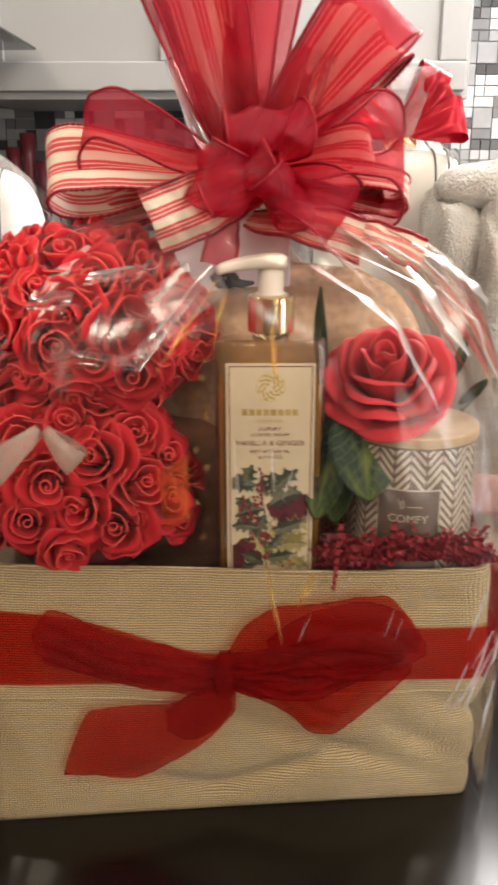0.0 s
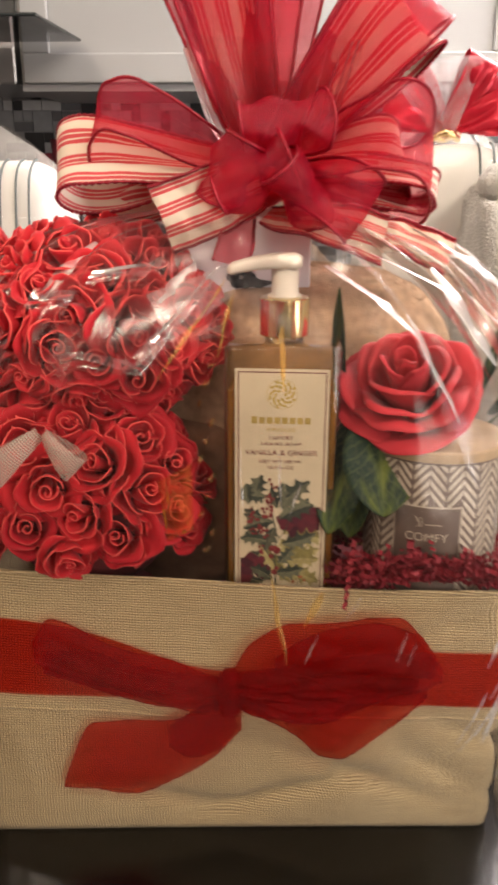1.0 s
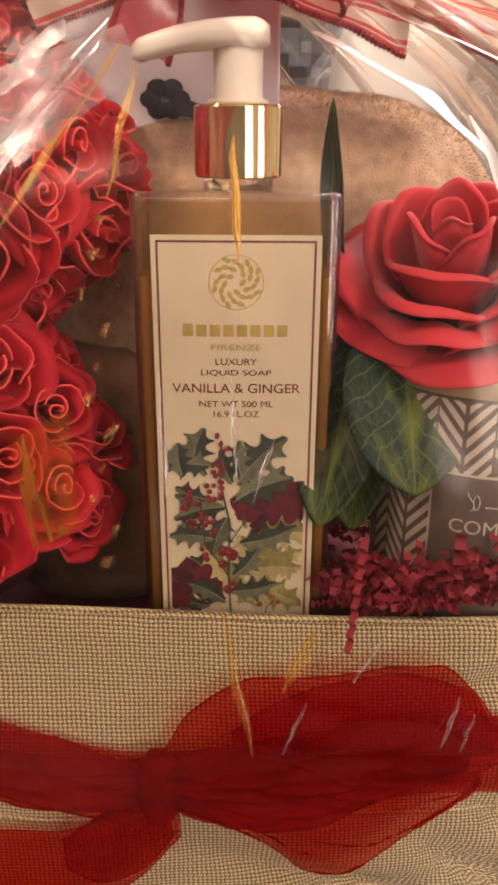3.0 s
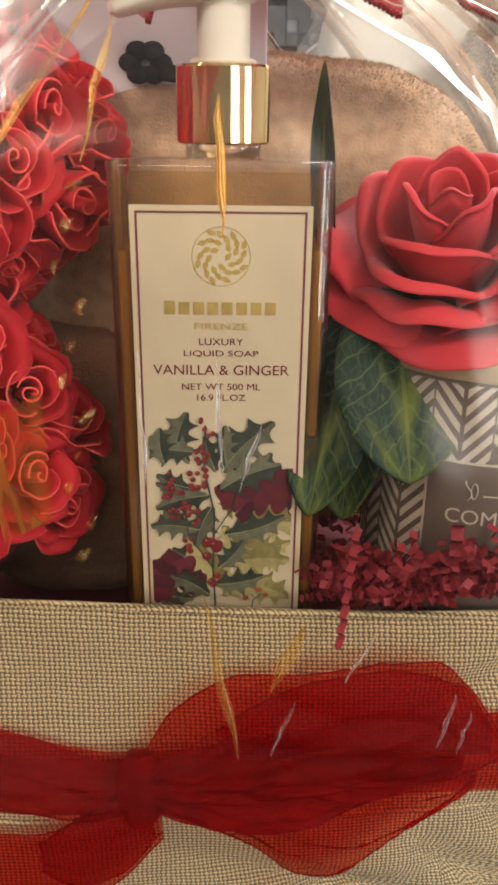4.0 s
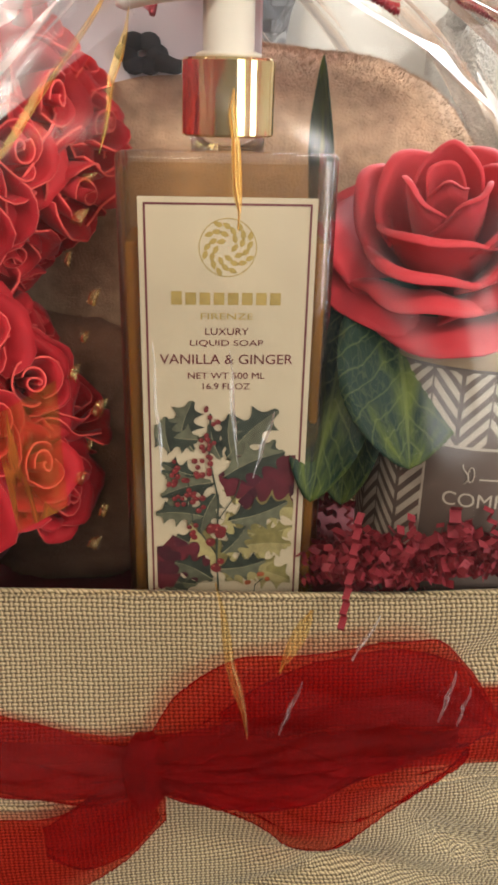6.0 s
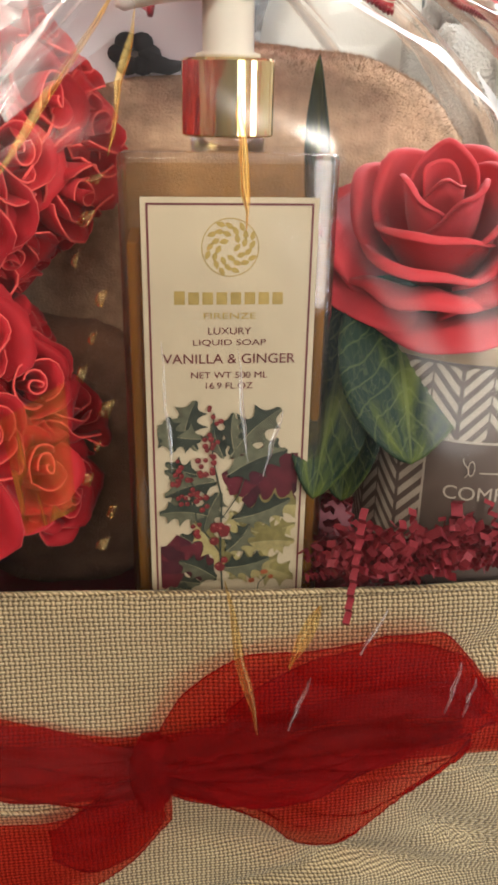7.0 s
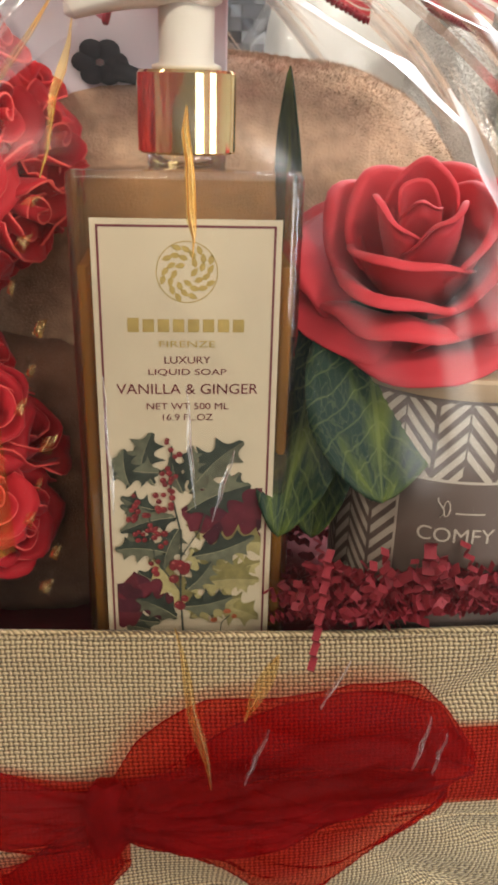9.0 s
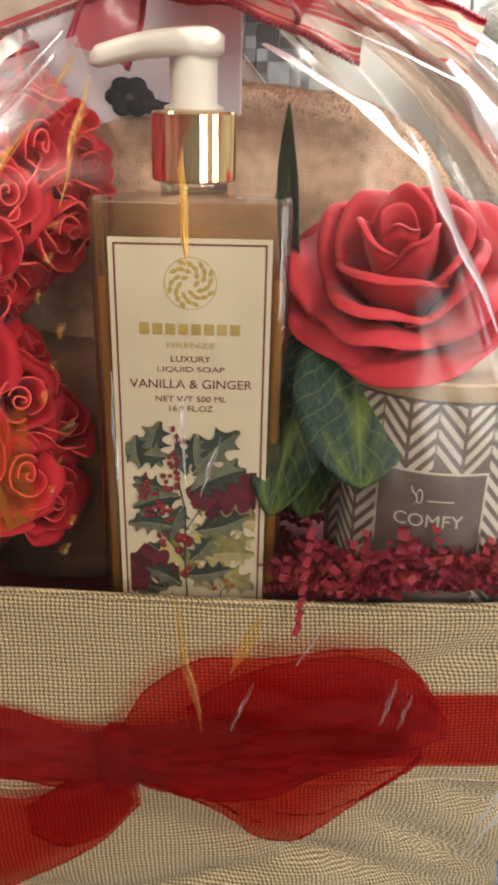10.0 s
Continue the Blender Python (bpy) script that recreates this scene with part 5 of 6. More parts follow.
# ---- the candle ----
def candle():
    cx, cy, R, z0, z1 = 0.1155, 0.5535, 0.0440, 0.196, 0.2975
    o = empty("candle_jar", (cx, cy, z0), label="taupe candle jar with cream chevron print and wooden lid", category="candle")
    flat_shade(raw("jar", *lathe([(R - 0.003, 0), (R, 0.003), (R, z1 - z0)], (cx, cy, z0), 72), M_TAUPE, o), 0.5)
    flat_shade(raw("wooden_lid", *lathe([(R + 0.0008, 0), (R + 0.0012, 0.001), (R + 0.0012, 0.0062), (R + 0.0004, 0.0072)], (cx, cy, z1 + 0.0004), 72), M_WOOD, o, "pale bamboo lid"), 0.5)

    def on_jar(a, z, lift=0.0003):
        return (cx + (R + lift) * math.sin(a), cy - (R + lift) * math.cos(a), z)

    cols = 13
    step = 2 * math.pi / cols
    half = step / 2
    face = -0.20
    for c in range(cols):
        blocks = []
        for s in (-1, 1):
            z = z0 - 0.014
            while z < z1 + 0.004:
                q = []
                for t in np.linspace(0.07, 0.97, 5):
                    a = face + (c + 0.5) * step + s * half * t
                    za = z + 0.0125 * t
                    q.append((a, za))
                V, F = [], []
                for a, za in q:
                    for k in (0.0, 0.0034):
                        V.append(on_jar(a, min(max(za + k, z0), z1 - 0.001)))
                for i in range(4):
                    F.append((2 * i, 2 * i + 2, 2 * i + 3, 2 * i + 1))
                mid = q[2]
                if not (abs(mid[0] - face - 0.0) < 0.52 and mid[1] < 0.2685):
                    blocks.append((V, F))
                z += 0.0064
        if blocks:
            raw("chevron_column", *join(blocks), M_JAR_CREAM, o)
    # label panel with a cream edge
    for a0, a1, za, zb, mat, lift in ((-0.47, 0.47, 0.2, 0.2682, M_TAUPE, 0.0006), (-0.49, -0.47, 0.2, 0.2692, M_JAR_CREAM, 0.0007), (0.47, 0.49, 0.2, 0.2692, M_JAR_CREAM, 0.0007), (-0.47, 0.47, 0.2682, 0.2692, M_JAR_CREAM, 0.0007)):
        V = []
        n = 14
        for i in range(n + 1):
            a = face + a0 + (a1 - a0) * i / n
            V += [on_jar(a, za, lift), on_jar(a, zb, lift)]
        raw("label_panel" if mat is M_TAUPE else "label_edge", V, [(2 * i, 2 * i + 2, 2 * i + 3, 2 * i + 1) for i in range(n)], mat, o)

    def words(V, F, a, z, k):
        raw("lettering", [on_jar(face + a + x * k / R, z + y * k, 0.0009) for x, y, _ in V], F, M_JAR_CREAM, o, smooth=False)

    V, F = text_mesh("COMFY", 0.005)
    words(V, F, 0.0, 0.2480, 0.0265 / (V[:, 0].max() - V[:, 0].min()))
    # maker's mark: a loop stroke and a thin bar
    for pts in ([(-0.006 + 0.0012 * math.sin(t * 5), 0.2548 + 0.0075 * t) for t in np.linspace(0, 1, 9)], [(-0.004 + 0.0011 * math.cos(t * 6.3), 0.2585 + 0.0030 * math.sin(t * 6.3)) for t in np.linspace(0, 1, 12)]):
        raw("logo_stroke", *tube_data([on_jar(face + x / R, z, 0.0009) for x, z in pts], 0.00025, 5), M_JAR_CREAM, o)
    V = []
    for i in range(6):
        a = face + (-0.001 + 0.010 * i / 5) / R
        V += [on_jar(a, 0.2567, 0.0009), on_jar(a, 0.2573, 0.0009)]
    raw("logo_bar", V, [(2 * i, 2 * i + 2, 2 * i + 3, 2 * i + 1) for i in range(5)], M_JAR_CREAM, o)


candle()


# ---- crinkle paper ----
def shreds():
    rng = random.Random(21)
    blocks = []

    def strip(at, d, normal, n, fold=0.0036, w=0.0032, bend=0.0):
        d, nn = Vector(d).normalized(), Vector(normal)
        side = d.cross(nn).normalized()
        nn = side.cross(d).normalized()
        p, V, F = Vector(at), [], []
        for i in range(n + 1):
            off = nn * (fold * 0.52 * (1 if i % 2 else -1))
            for s in (-0.5, 0.5):
                V.append(tuple(p + off + side * (w * s)))
            p = p + d * fold * 0.78
            d = (d + Vector((rng.uniform(-bend, bend), rng.uniform(-bend, bend), rng.uniform(-bend, bend)))).normalized()
        for i in range(n):
            F.append((2 * i, 2 * i + 2, 2 * i + 3, 2 * i + 1))
        blocks.append((V, F))

    for i in range(330):
        x = rng.uniform(0.060, 0.160)
        lip = 0.5075 - 0.03 * (x - 0.05)
        heap = 0.012 * math.exp(-((x - 0.118) / 0.035) ** 2) + 0.003
        strip((x, lip + rng.uniform(-0.004, 0.004), 0.2185 + rng.random() * heap), (rng.uniform(-1, 1), rng.uniform(-0.15, 0.15), rng.uniform(-0.04, 0.32)), (rng.uniform(-1, 1), rng.uniform(-0.6, 0.3), rng.uniform(-0.4, 1)), rng.randint(5, 9), 0.0029, 0.0030, 0.2)
    blocks[:] = [q for q in blocks if min(v[2] for v in q[0]) > 0.2172]
    for i in range(260):
        x = rng.uniform(0.052, 0.158)
        y = rng.uniform(0.513, 0.530) + 0.09 * max(0, x - 0.05)
        if rng.random() < 0.25:
            y = rng.uniform(0.52, 0.60)
        hump = 0.016 * math.exp(-((x - 0.112) / 0.04) ** 2) + 0.004
        z = 0.207 + rng.random() * hump * 1.3 + 0.10 * (y - 0.52) * 0.3
        strip((x, y, z), (rng.uniform(-1, 1), rng.uniform(-0.6, 0.6), rng.uniform(-0.35, 0.5)), (rng.uniform(-1, 1), rng.uniform(-0.6, 0.3), rng.uniform(-0.4, 1)), rng.randint(6, 12), 0.0029, 0.0030, 0.25)
    for i in range(14):
        x = rng.uniform(0.056, 0.072)
        strip((x, rng.uniform(0.515, 0.53), 0.205), (rng.uniform(-0.3, 0.3), 0, 1), (1, -1, 0), rng.randint(5, 10), bend=0.2)
    for i in range(16):
        strip((rng.uniform(0.148, 0.160), rng.uniform(0.54, 0.56), 0.208), (rng.uniform(-0.2, 0.3), 0, 1), (-1, -1, 0), rng.randint(4, 11), bend=0.2)
    strip((0.0965, 0.504, 0.222), (0, 0, 1), (-0.2, -1, 0), 9, 0.004, 0.0042)
    strip((0.086, 0.503, 0.236), (1, 0, -0.05), (0, -0.6, 1), 5, 0.0055, 0.004, 0.1)
    strip((0.135, 0.502, 0.225), (0.7, 0, 0.3), (0, -0.6, 1), 6, 0.0045, 0.004, 0.1)
    blocks[:] = [q for q in blocks if not any(v[2] < 0.2165 and v[1] < 0.507 for v in q[0])]
    strip((0.0565, 0.4965, 0.201), (0.10, 0.10, 1), (-0.45, -1, 0.2), 16, 0.0038, 0.0027)
    tagged(raw("crinkle_paper", *join(blocks), M_SHRED, smooth=False), "dark red crinkle-cut paper shreds spilling at the basket's rim", "packing paper", kind="stuff")


shreds()


# ---- fleece behind the bottle ----
def pillow(name, c, rad, mat, power, amp, freq, seed, tags, parent=None, n=72, label=""):
    """Soft stuffed form: a superellipsoid roughened by noise."""
    k = n // 2
    P = np.zeros((n, k, 3))
    for i in range(n):
        a = 2 * math.pi * i / n
        for j in range(k):
            b = math.pi * (j / (k - 1) - 0.5) * 0.998
            f = lambda t: math.copysign(abs(t) ** power, t)
            d = Vector((f(math.cos(b)) * f(math.cos(a)), f(math.cos(b)) * f(math.sin(a)), f(math.sin(b))))
            p = Vector((d.x * rad[0], d.y * rad[1], d.z * rad[2]))
            q = p * (1 + amp * noise.fractal(p * freq + Vector((seed, 0, 0)), 0.8, 2.0, 4))
            P[i, j] = (c[0] + q.x, c[1] + q.y, c[2] + q.z)
    return tagged(sheet(name, P, mat, parent, wrap_u=True), **tags)


def pile(body, mat, per_face, length, seed):
    """Short soft fibres standing off the front and top of a plush body."""
    rng = random.Random(seed)
    V, F = [], []
    for p in body.data.polygons:
        n = p.normal
        if n.y > 0.35 or n.z < -0.6:
            continue
        corners = [body.data.vertices[i].co for i in p.vertices]
        for _ in range(per_face):
            a, b = rng.random(), rng.random()
            at = corners[0].lerp(corners[1], a).lerp(corners[3].lerp(corners[2], a), b)
            lean = (n + Vector((rng.uniform(-1, 1), rng.uniform(-1, 1), rng.uniform(-1.2, 0.6))) * 0.7).normalized()
            side = lean.cross(Vector((rng.uniform(-1, 1), rng.uniform(-1, 1), rng.uniform(-1, 1)))).normalized() * 0.0002
            k = len(V)
            tip = at + lean * length * rng.uniform(0.5, 1.2)
            V += [tuple(at - n * 0.0005 - side), tuple(at - n * 0.0005 + side), tuple(tip)]
            F.append((k, k + 1, k + 2))
    tagged(raw("pile", V, F, mat, body), kind="stuff")


fleece = pillow("fleece_roll", (0.026, 0.640, 0.297), (0.116, 0.052, 0.108), M_FLEECE, 0.75, 0.030, 16, 2.0, dict(label="tan fluffy fleece rolled up inside the basket", category="blanket"))
pile(fleece, M_FLEECE, 26, 0.0019, 6)

# brown mass added to darken the gap between roses and bottle
plush = pillow("brown_plush", (-0.055, 0.606, 0.232), (0.048, 0.034, 0.066), M_GAP_BROWN, 0.7, 0.08, 24, 5.0, dict(label="added brown soft mass that darkens the gap between roses and bottle", category="fabric"))
pile(plush, M_GAP_BROWN, 10, 0.0019, 9)

card = empty("printed_card", (-0.03, 0.62, 0.36), label="white card with a black flower motif", category="card")
part("card_panel", box_bm(-0.060, 0.030, 0.608, 0.611, 0.30, 0.445, 0.001), M_CARD, card)
for i in range(6):
    a = i * math.pi / 3
    v, f = lathe([(0.0005, -0.0008), (0.0046, -0.0004), (0.0046, 0.0004), (0.0005, 0.0008)], (0, 0, 0), 12)
    raw("black_petal", [(-0.0175 + 0.0060 * math.cos(a) + p[0], 0.6055 + p[2], 0.3975 + 0.0048 * math.sin(a) + p[1] * 0.8) for p in v], f, M_BLACK, card)
raw("black_petal", *tube_data([(-0.012, 0.6055, 0.395), (-0.004, 0.6055, 0.393), (0.004, 0.6055, 0.394)], (0.004, 0.003, 0.001), 8), M_BLACK, card)

# ---- the pull bow ----
def ribbon_loop(parent, c, tip, width, wdir, open_by, mat, name="loop", twist=0.0, pinch=0.22, n=60, k=15, wire=True, seed=0.0, tail=False):
    """A loop (or a tail) of wired ribbon from c out to tip and back; wdir is the ribbon's width, open_by how far the loop gapes."""
    c, tip, wd = np.array(c, float), np.array(tip, float), np.array(wdir, float)
    d = tip - c
    L = np.linalg.norm(d)
    d /= L
    wd = wd - d * np.dot(wd, d)
    wd /= np.linalg.norm(wd)
    nn = np.cross(d, wd)
    P, UV = np.zeros((n, k, 3)), np.zeros((n, k, 2))
    run = 0
    last = None
    for i in range(n):
        s = i / (n - 1)
        if tail:
            p = c + d * L * s + nn * open_by * math.sin(s * math.pi * 1.3) * s
            q = pinch + (1 - pinch) * min(1, s * 2.2) ** 0.7
        else:
            p = c + d * L * math.sin(math.pi * s) ** 0.9 - nn * open_by * math.sin(2 * math.pi * s) * (0.35 + 0.65 * math.sin(math.pi * s))
            q = pinch + (1 - pinch) * math.sin(math.pi * s) ** 0.55
        tw = twist * (s - 0.5)
        w = wd * math.cos(tw) + nn * math.sin(tw)
        run += 0 if last is None else np.linalg.norm(p - last)
        last = p
        for j in range(k):
            v = j / (k - 1)
            b = 0.07 * width * math.sin(v * 9 + s * 7 + seed) * (0.4 + (1 - q)) + 0.15 * width * noise.noise(Vector((s * 3.6 + seed, v * 2.0, seed))) + 0.09 * width * (0.35 - abs(noise.noise(Vector((s * 6.5 + v * 2.5 + seed, v * 3.0, seed + 4)))))
            P[i, j] = p + w * (v - 0.5) * width * q + nn * b
            UV[i, j] = (run, v if mat is M_STRIPE else v * width)
    ob = sheet(name, P, mat, parent, uv=UV)
    if wire:
        # a twisted wire whipped into each edge
        edges = []
        for line in (P[:, 0], P[:, -1]):
            fine = np.stack([np.interp(np.linspace(0, n - 1, 180), np.arange(n), line[:, a]) for a in range(3)], axis=1)
            edges.append(tube_data(fine, 0.0012 * (1 + (0.45 if mat is M_STRIPE else 0.12) * np.sin(np.arange(180) * 1.9)), 5))
        raw("wired_edge", *join(edges), M_EDGE, ob)
    return ob


def pull_bow():
    C = (-0.002, 0.615, 0.470)
    b = empty("pull_bow", C, label="large bow of sheer red and red-striped cream wired ribbon", category="bow")
    S, R = M_STRIPE, M_SHEER_BOW
    # upright loops
    ribbon_loop(b, C, (-0.046, 0.640, 0.640), 0.066, (1, 0.25, 0.35), 0.020, S, "striped_loop", 0.3, seed=1)
    ribbon_loop(b, C, (-0.050, 0.600, 0.630), 0.072, (1, 0.2, 0.32), 0.026, R, "sheer_loop", 0.2, seed=2)
    ribbon_loop(b, C, (0.020, 0.625, 0.650), 0.048, (1, -0.5, -0.1), 0.020, R, "sheer_loop", 0.4, seed=3)
    ribbon_loop(b, C, (0.090, 0.640, 0.570), 0.068, (0.72, -0.2, -0.65), 0.020, S, "striped_loop", 0.2, seed=4)
    ribbon_loop(b, C, (0.090, 0.605, 0.580), 0.064, (0.7, 0.1, -0.7), 0.028, R, "sheer_loop", -0.2, seed=5)
    # side loops
    ribbon_loop(b, C, (-0.112, 0.590, 0.496), 0.048, (0.15, 0.75, 0.65), 0.026, R, "sheer_loop", 0.3, seed=6)
    ribbon_loop(b, C, (-0.138, 0.592, 0.470), 0.050, (0.1, 0.6, 0.8), 0.022, S, "striped_loop", 0.5, seed=7)
    ribbon_loop(b, C, (-0.125, 0.640, 0.455), 0.060, (0.1, 0.6, 0.8), 0.014, S, "striped_loop", 0.2, seed=8)
    ribbon_loop(b, C, (0.106, 0.592, 0.478), 0.070, (0.1, 0.6, 0.8), 0.036, R, "sheer_loop", 0.2, seed=9)
    ribbon_loop(b, C, (0.092, 0.630, 0.470), 0.055, (-0.1, 0.7, 0.8), 0.022, S, "striped_loop", 0.5, seed=10)
    ribbon_loop(b, C, (0.112, 0.602, 0.455), 0.032, (0.2, 1, 0.6), 0.014, S, "striped_loop", 0.6, seed=11)
    # loops towards the front: one over the tie, one gaping below it with a peaked lip
    ribbon_loop(b, C, (0.014, 0.552, 0.500), 0.058, (1, 0.1, 0.12), 0.016, R, "sheer_loop", 0.2, seed=12)
    ribbon_loop(b, C, (-0.006, 0.545, 0.464), 0.050, (0.9, 0.1, 0.42), 0.019, R, "sheer_loop", 0.5, seed=13)
    ribbon_loop(b, C, (0.026, 0.547, 0.452), 0.046, (0.6, 0.1, -0.7), 0.015, R, "sheer_loop", -0.4, seed=14)
    ribbon_loop(b, C, (-0.024, 0.546, 0.468), 0.042, (0.5, 0.2, 0.85), 0.016, R, "sheer_loop", 0.4, seed=35)
    ribbon_loop(b, C, (0.062, 0.560, 0.445), 0.045, (0.3, 0.4, 0.8), 0.016, R, "sheer_loop", 0.3, seed=15)
    bm = bmesh.new()
    bmesh.ops.create_icosphere(bm, subdivisions=3, radius=1, matrix=Matrix.Translation((-0.002, 0.600, 0.458)) @ Matrix.Diagonal((0.017, 0.012, 0.013, 1)))
    for v in bm.verts:
        v.co += v.normal * 0.003 * noise.noise(v.co * 130)
    part("centre_tie", bm, M_FOIL, b, smooth=True)
    # tails
    ribbon_loop(b, (-0.004, 0.578, 0.462), (-0.062, 0.552, 0.438), 0.042, (0.35, 0.15, -0.9), 0.006, S, "striped_tail", 0.2, 0.75, tail=True, seed=16)
    ribbon_loop(b, (0.0, 0.585, 0.440), (0.075, 0.560, 0.430), 0.028, (0.1, 0.6, 0.8), 0.006, S, "striped_tail", 1.2, 0.8, tail=True, seed=17)
    ribbon_loop(b, (0.06, 0.575, 0.436), (0.118, 0.565, 0.418), 0.024, (0.3, 0.6, 0.6), 0.004, S, "striped_tail", 0.5, 0.8, tail=True, seed=18)
    ribbon_loop(b, (-0.015, 0.590, 0.445), (-0.020, 0.550, 0.412), 0.022, (0.8, 0.3, -0.3), 0.003, R, "sheer_tail", 0.3, 0.8, tail=True, seed=19)


pull_bow()


# ---- clear film round the gift ----
def film():
    o = empty("cellophane_wrap", (0, 0.6, 0), label="clear crinkled cellophane gathered under the bow round the basket", category="gift wrap")
    zs = (0.0, 0.10, 0.20, 0.26, 0.32, 0.37, 0.405, 0.430, 0.446, 0.456, 0.470, 0.500, 0.545)
    xl = (-0.216, -0.219, -0.220, -0.217, -0.212, -0.206, -0.190, -0.150, -0.060, -0.014, -0.018, -0.040, -0.056)
    xr = (0.182, 0.187, 0.190, 0.186, 0.178, 0.162, 0.138, 0.100, 0.048, 0.012, 0.016, 0.045, 0.060)
    yf = (0.466, 0.469, 0.473, 0.475, 0.484, 0.494, 0.510, 0.535, 0.580, 0.604, 0.604, 0.595, 0.585)
    yb = (0.705, 0.712, 0.716, 0.714, 0.708, 0.700, 0.690, 0.675, 0.645, 0.628, 0.632, 0.660, 0.680)
    n, k = 260, 170
    Z = np.concatenate([np.linspace(0.001, 0.40, 95), np.linspace(0.402, 0.545, 75)])

    def at(a, z, lift=0.0):
        """Point of the film at the turn a and height z."""
        x0, x1, y0, y1 = (float(curve(zs, q, [z])[0]) for q in (xl, xr, yf, yb))
        near = math.exp(-((z - 0.456) / 0.085) ** 2)
        e = 0.42 + 0.5 * near
        ca, sa = math.cos(a), math.sin(a)
        ux, uy = math.copysign(abs(ca) ** e, ca), math.copysign(abs(sa) ** e, sa)
        cx, cy, rx, ry = (x0 + x1) / 2, (y0 + y1) / 2, (x1 - x0) / 2, (y1 - y0) / 2
        fold = abs(math.sin(a * 10 + 1.6 * math.sin(a * 3 + z * 4)))
        pleat = near * 0.20 * (0.45 - fold) * min(1, abs(z - 0.456) / 0.02 + 0.35)
        q = noise.noise(Vector((ux * 2.6, uy * 2.6, z * 11)))
        ridge = 1 - abs(noise.noise(Vector((ux * 3.3 + 5, uy * 3.3, z * 9 + ux))))
        fine = abs(noise.noise(Vector((ux * 7 + z * 10, uy * 7, z * 16 + ux * 8))))
        r = 1 + pleat - 0.018 * abs(q) + 0.018 * (ridge - 0.8) - 0.010 * fine
        zz = z + 0.006 * noise.noise(Vector((ux * 3, uy * 3, z * 6 + 9))) * min(1, z / 0.05)
        return np.array((cx + rx * ux * r + lift * ux, cy + ry * uy * r + lift * uy, max(0.0008, zz)))

    P = np.array([[at(2 * math.pi * i / n, z) for z in Z] for i in range(n)])
    sheet("film", np.concatenate([P, P[:1]]), M_FILM, o, uv=np.array([[(6.2832 * i / n, z) for z in Z] for i in range(n + 1)]))
    # folded creases that stand off the film, most of them running down from the gathers
    rng = random.Random(17)

    def crease(a0, z0, a1, z1, w, tilt, mat=M_FILM_SOFT, bow=0.0):
        m = 26
        Q = np.zeros((m, 3, 3))
        for i in range(m):
            s = i / (m - 1)
            a, z = a0 + (a1 - a0) * s + bow * math.sin(math.pi * s) + 0.012 * noise.noise(Vector((s * 4, a0 * 7, z0 * 30))), z0 + (z1 - z0) * s
            c = at(a, z, 0.0015)
            t = at(a + (a1 - a0) * 0.03 + 1e-4, z + (z1 - z0) * 0.03, 0.0015) - c
            t /= np.linalg.norm(t)
            out = np.array((c[0] + 0.01, c[1] - 0.6, 0.15))
            out /= np.linalg.norm(out)
            sd = np.cross(t, out)
            sd /= np.linalg.norm(sd)
            ww = w * math.sin(math.pi * (0.06 + 0.9 * s)) ** 0.8 * (1 + 0.7 * noise.noise(Vector((s * 6, a0 * 9, z0 * 40))))
            for j in range(3):
                Q[i, j] = c + sd * ww * (j - 1) / 2 + out * (0.002 + tilt * ww * (j - 1) / 2 + (0.25 * ww if j == 1 else 0))
        sheet("film_crease", Q, mat, o)

    F0 = 1.5 * math.pi
    for i in range(12):
        a = F0 + (rng.uniform(0.35, 1.4) if i % 3 else rng.uniform(-1.4, 0.1))
        z0 = rng.uniform(0.385, 0.435)
        crease(a, z0, a + rng.uniform(-0.12, 0.12) + 0.08 * (a - F0), z0 - rng.uniform(0.02, 0.07), rng.uniform(0.006, 0.016), rng.uniform(-0.5, 0.5), M_FILM_SOFT, rng.uniform(-0.05, 0.05))
    for i in range(10):
        a = F0 + rng.uniform(0.55, 0.95)
        z0 = rng.uniform(0.13, 0.22)
        crease(a, z0, a - rng.uniform(0.1, 0.2), z0 - rng.uniform(0.02, 0.05), rng.uniform(0.002, 0.004), rng.uniform(-0.8, 0.8))

    # a folded flap of film over the roses, and strips painting warm amber reflections
    def facet(pts, mat, sag=0.002, seed=0.0, lens=False):
        p = [np.array(q) for q in pts]
        Q = np.zeros((14, 7, 3))
        for i in range(14):
            for j in range(7):
                u, v = i / 13, j / 6
                Q[i, j] = (1 - v) * ((1 - u) * p[0] + u * p[1]) + v * ((1 - u) * p[3] + u * p[2])
                if lens:
                    m = (1 - v) * (p[0] + p[1]) / 2 + v * (p[3] + p[2]) / 2
                    Q[i, j] = m + (Q[i, j] - m) * math.sin(math.pi * (0.04 + 0.92 * v)) * (1 + 0.5 * noise.noise(Vector((v * 4, seed, 2))))
                    Q[i, j, 0] += 0.0015 * noise.noise(Vector((v * 3, seed, 5)))
                Q[i, j, 1] -= sag * math.sin(math.pi * u) * math.sin(math.pi * v) + 0.0015 * noise.noise(Vector((u * 4, v * 3, seed)))
        sheet("film_fold_glare", Q, mat, o)

    facet(((-0.108, 0.478, 0.372), (-0.099, 0.476, 0.360), (-0.062, 0.476, 0.357), (-0.072, 0.480, 0.366)), M_FILM_FOLD, seed=1)
    facet(((-0.065, 0.477, 0.357), (-0.070, 0.480, 0.368), (-0.022, 0.505, 0.418), (-0.027, 0.497, 0.405)), M_FILM_FOLD, seed=2)
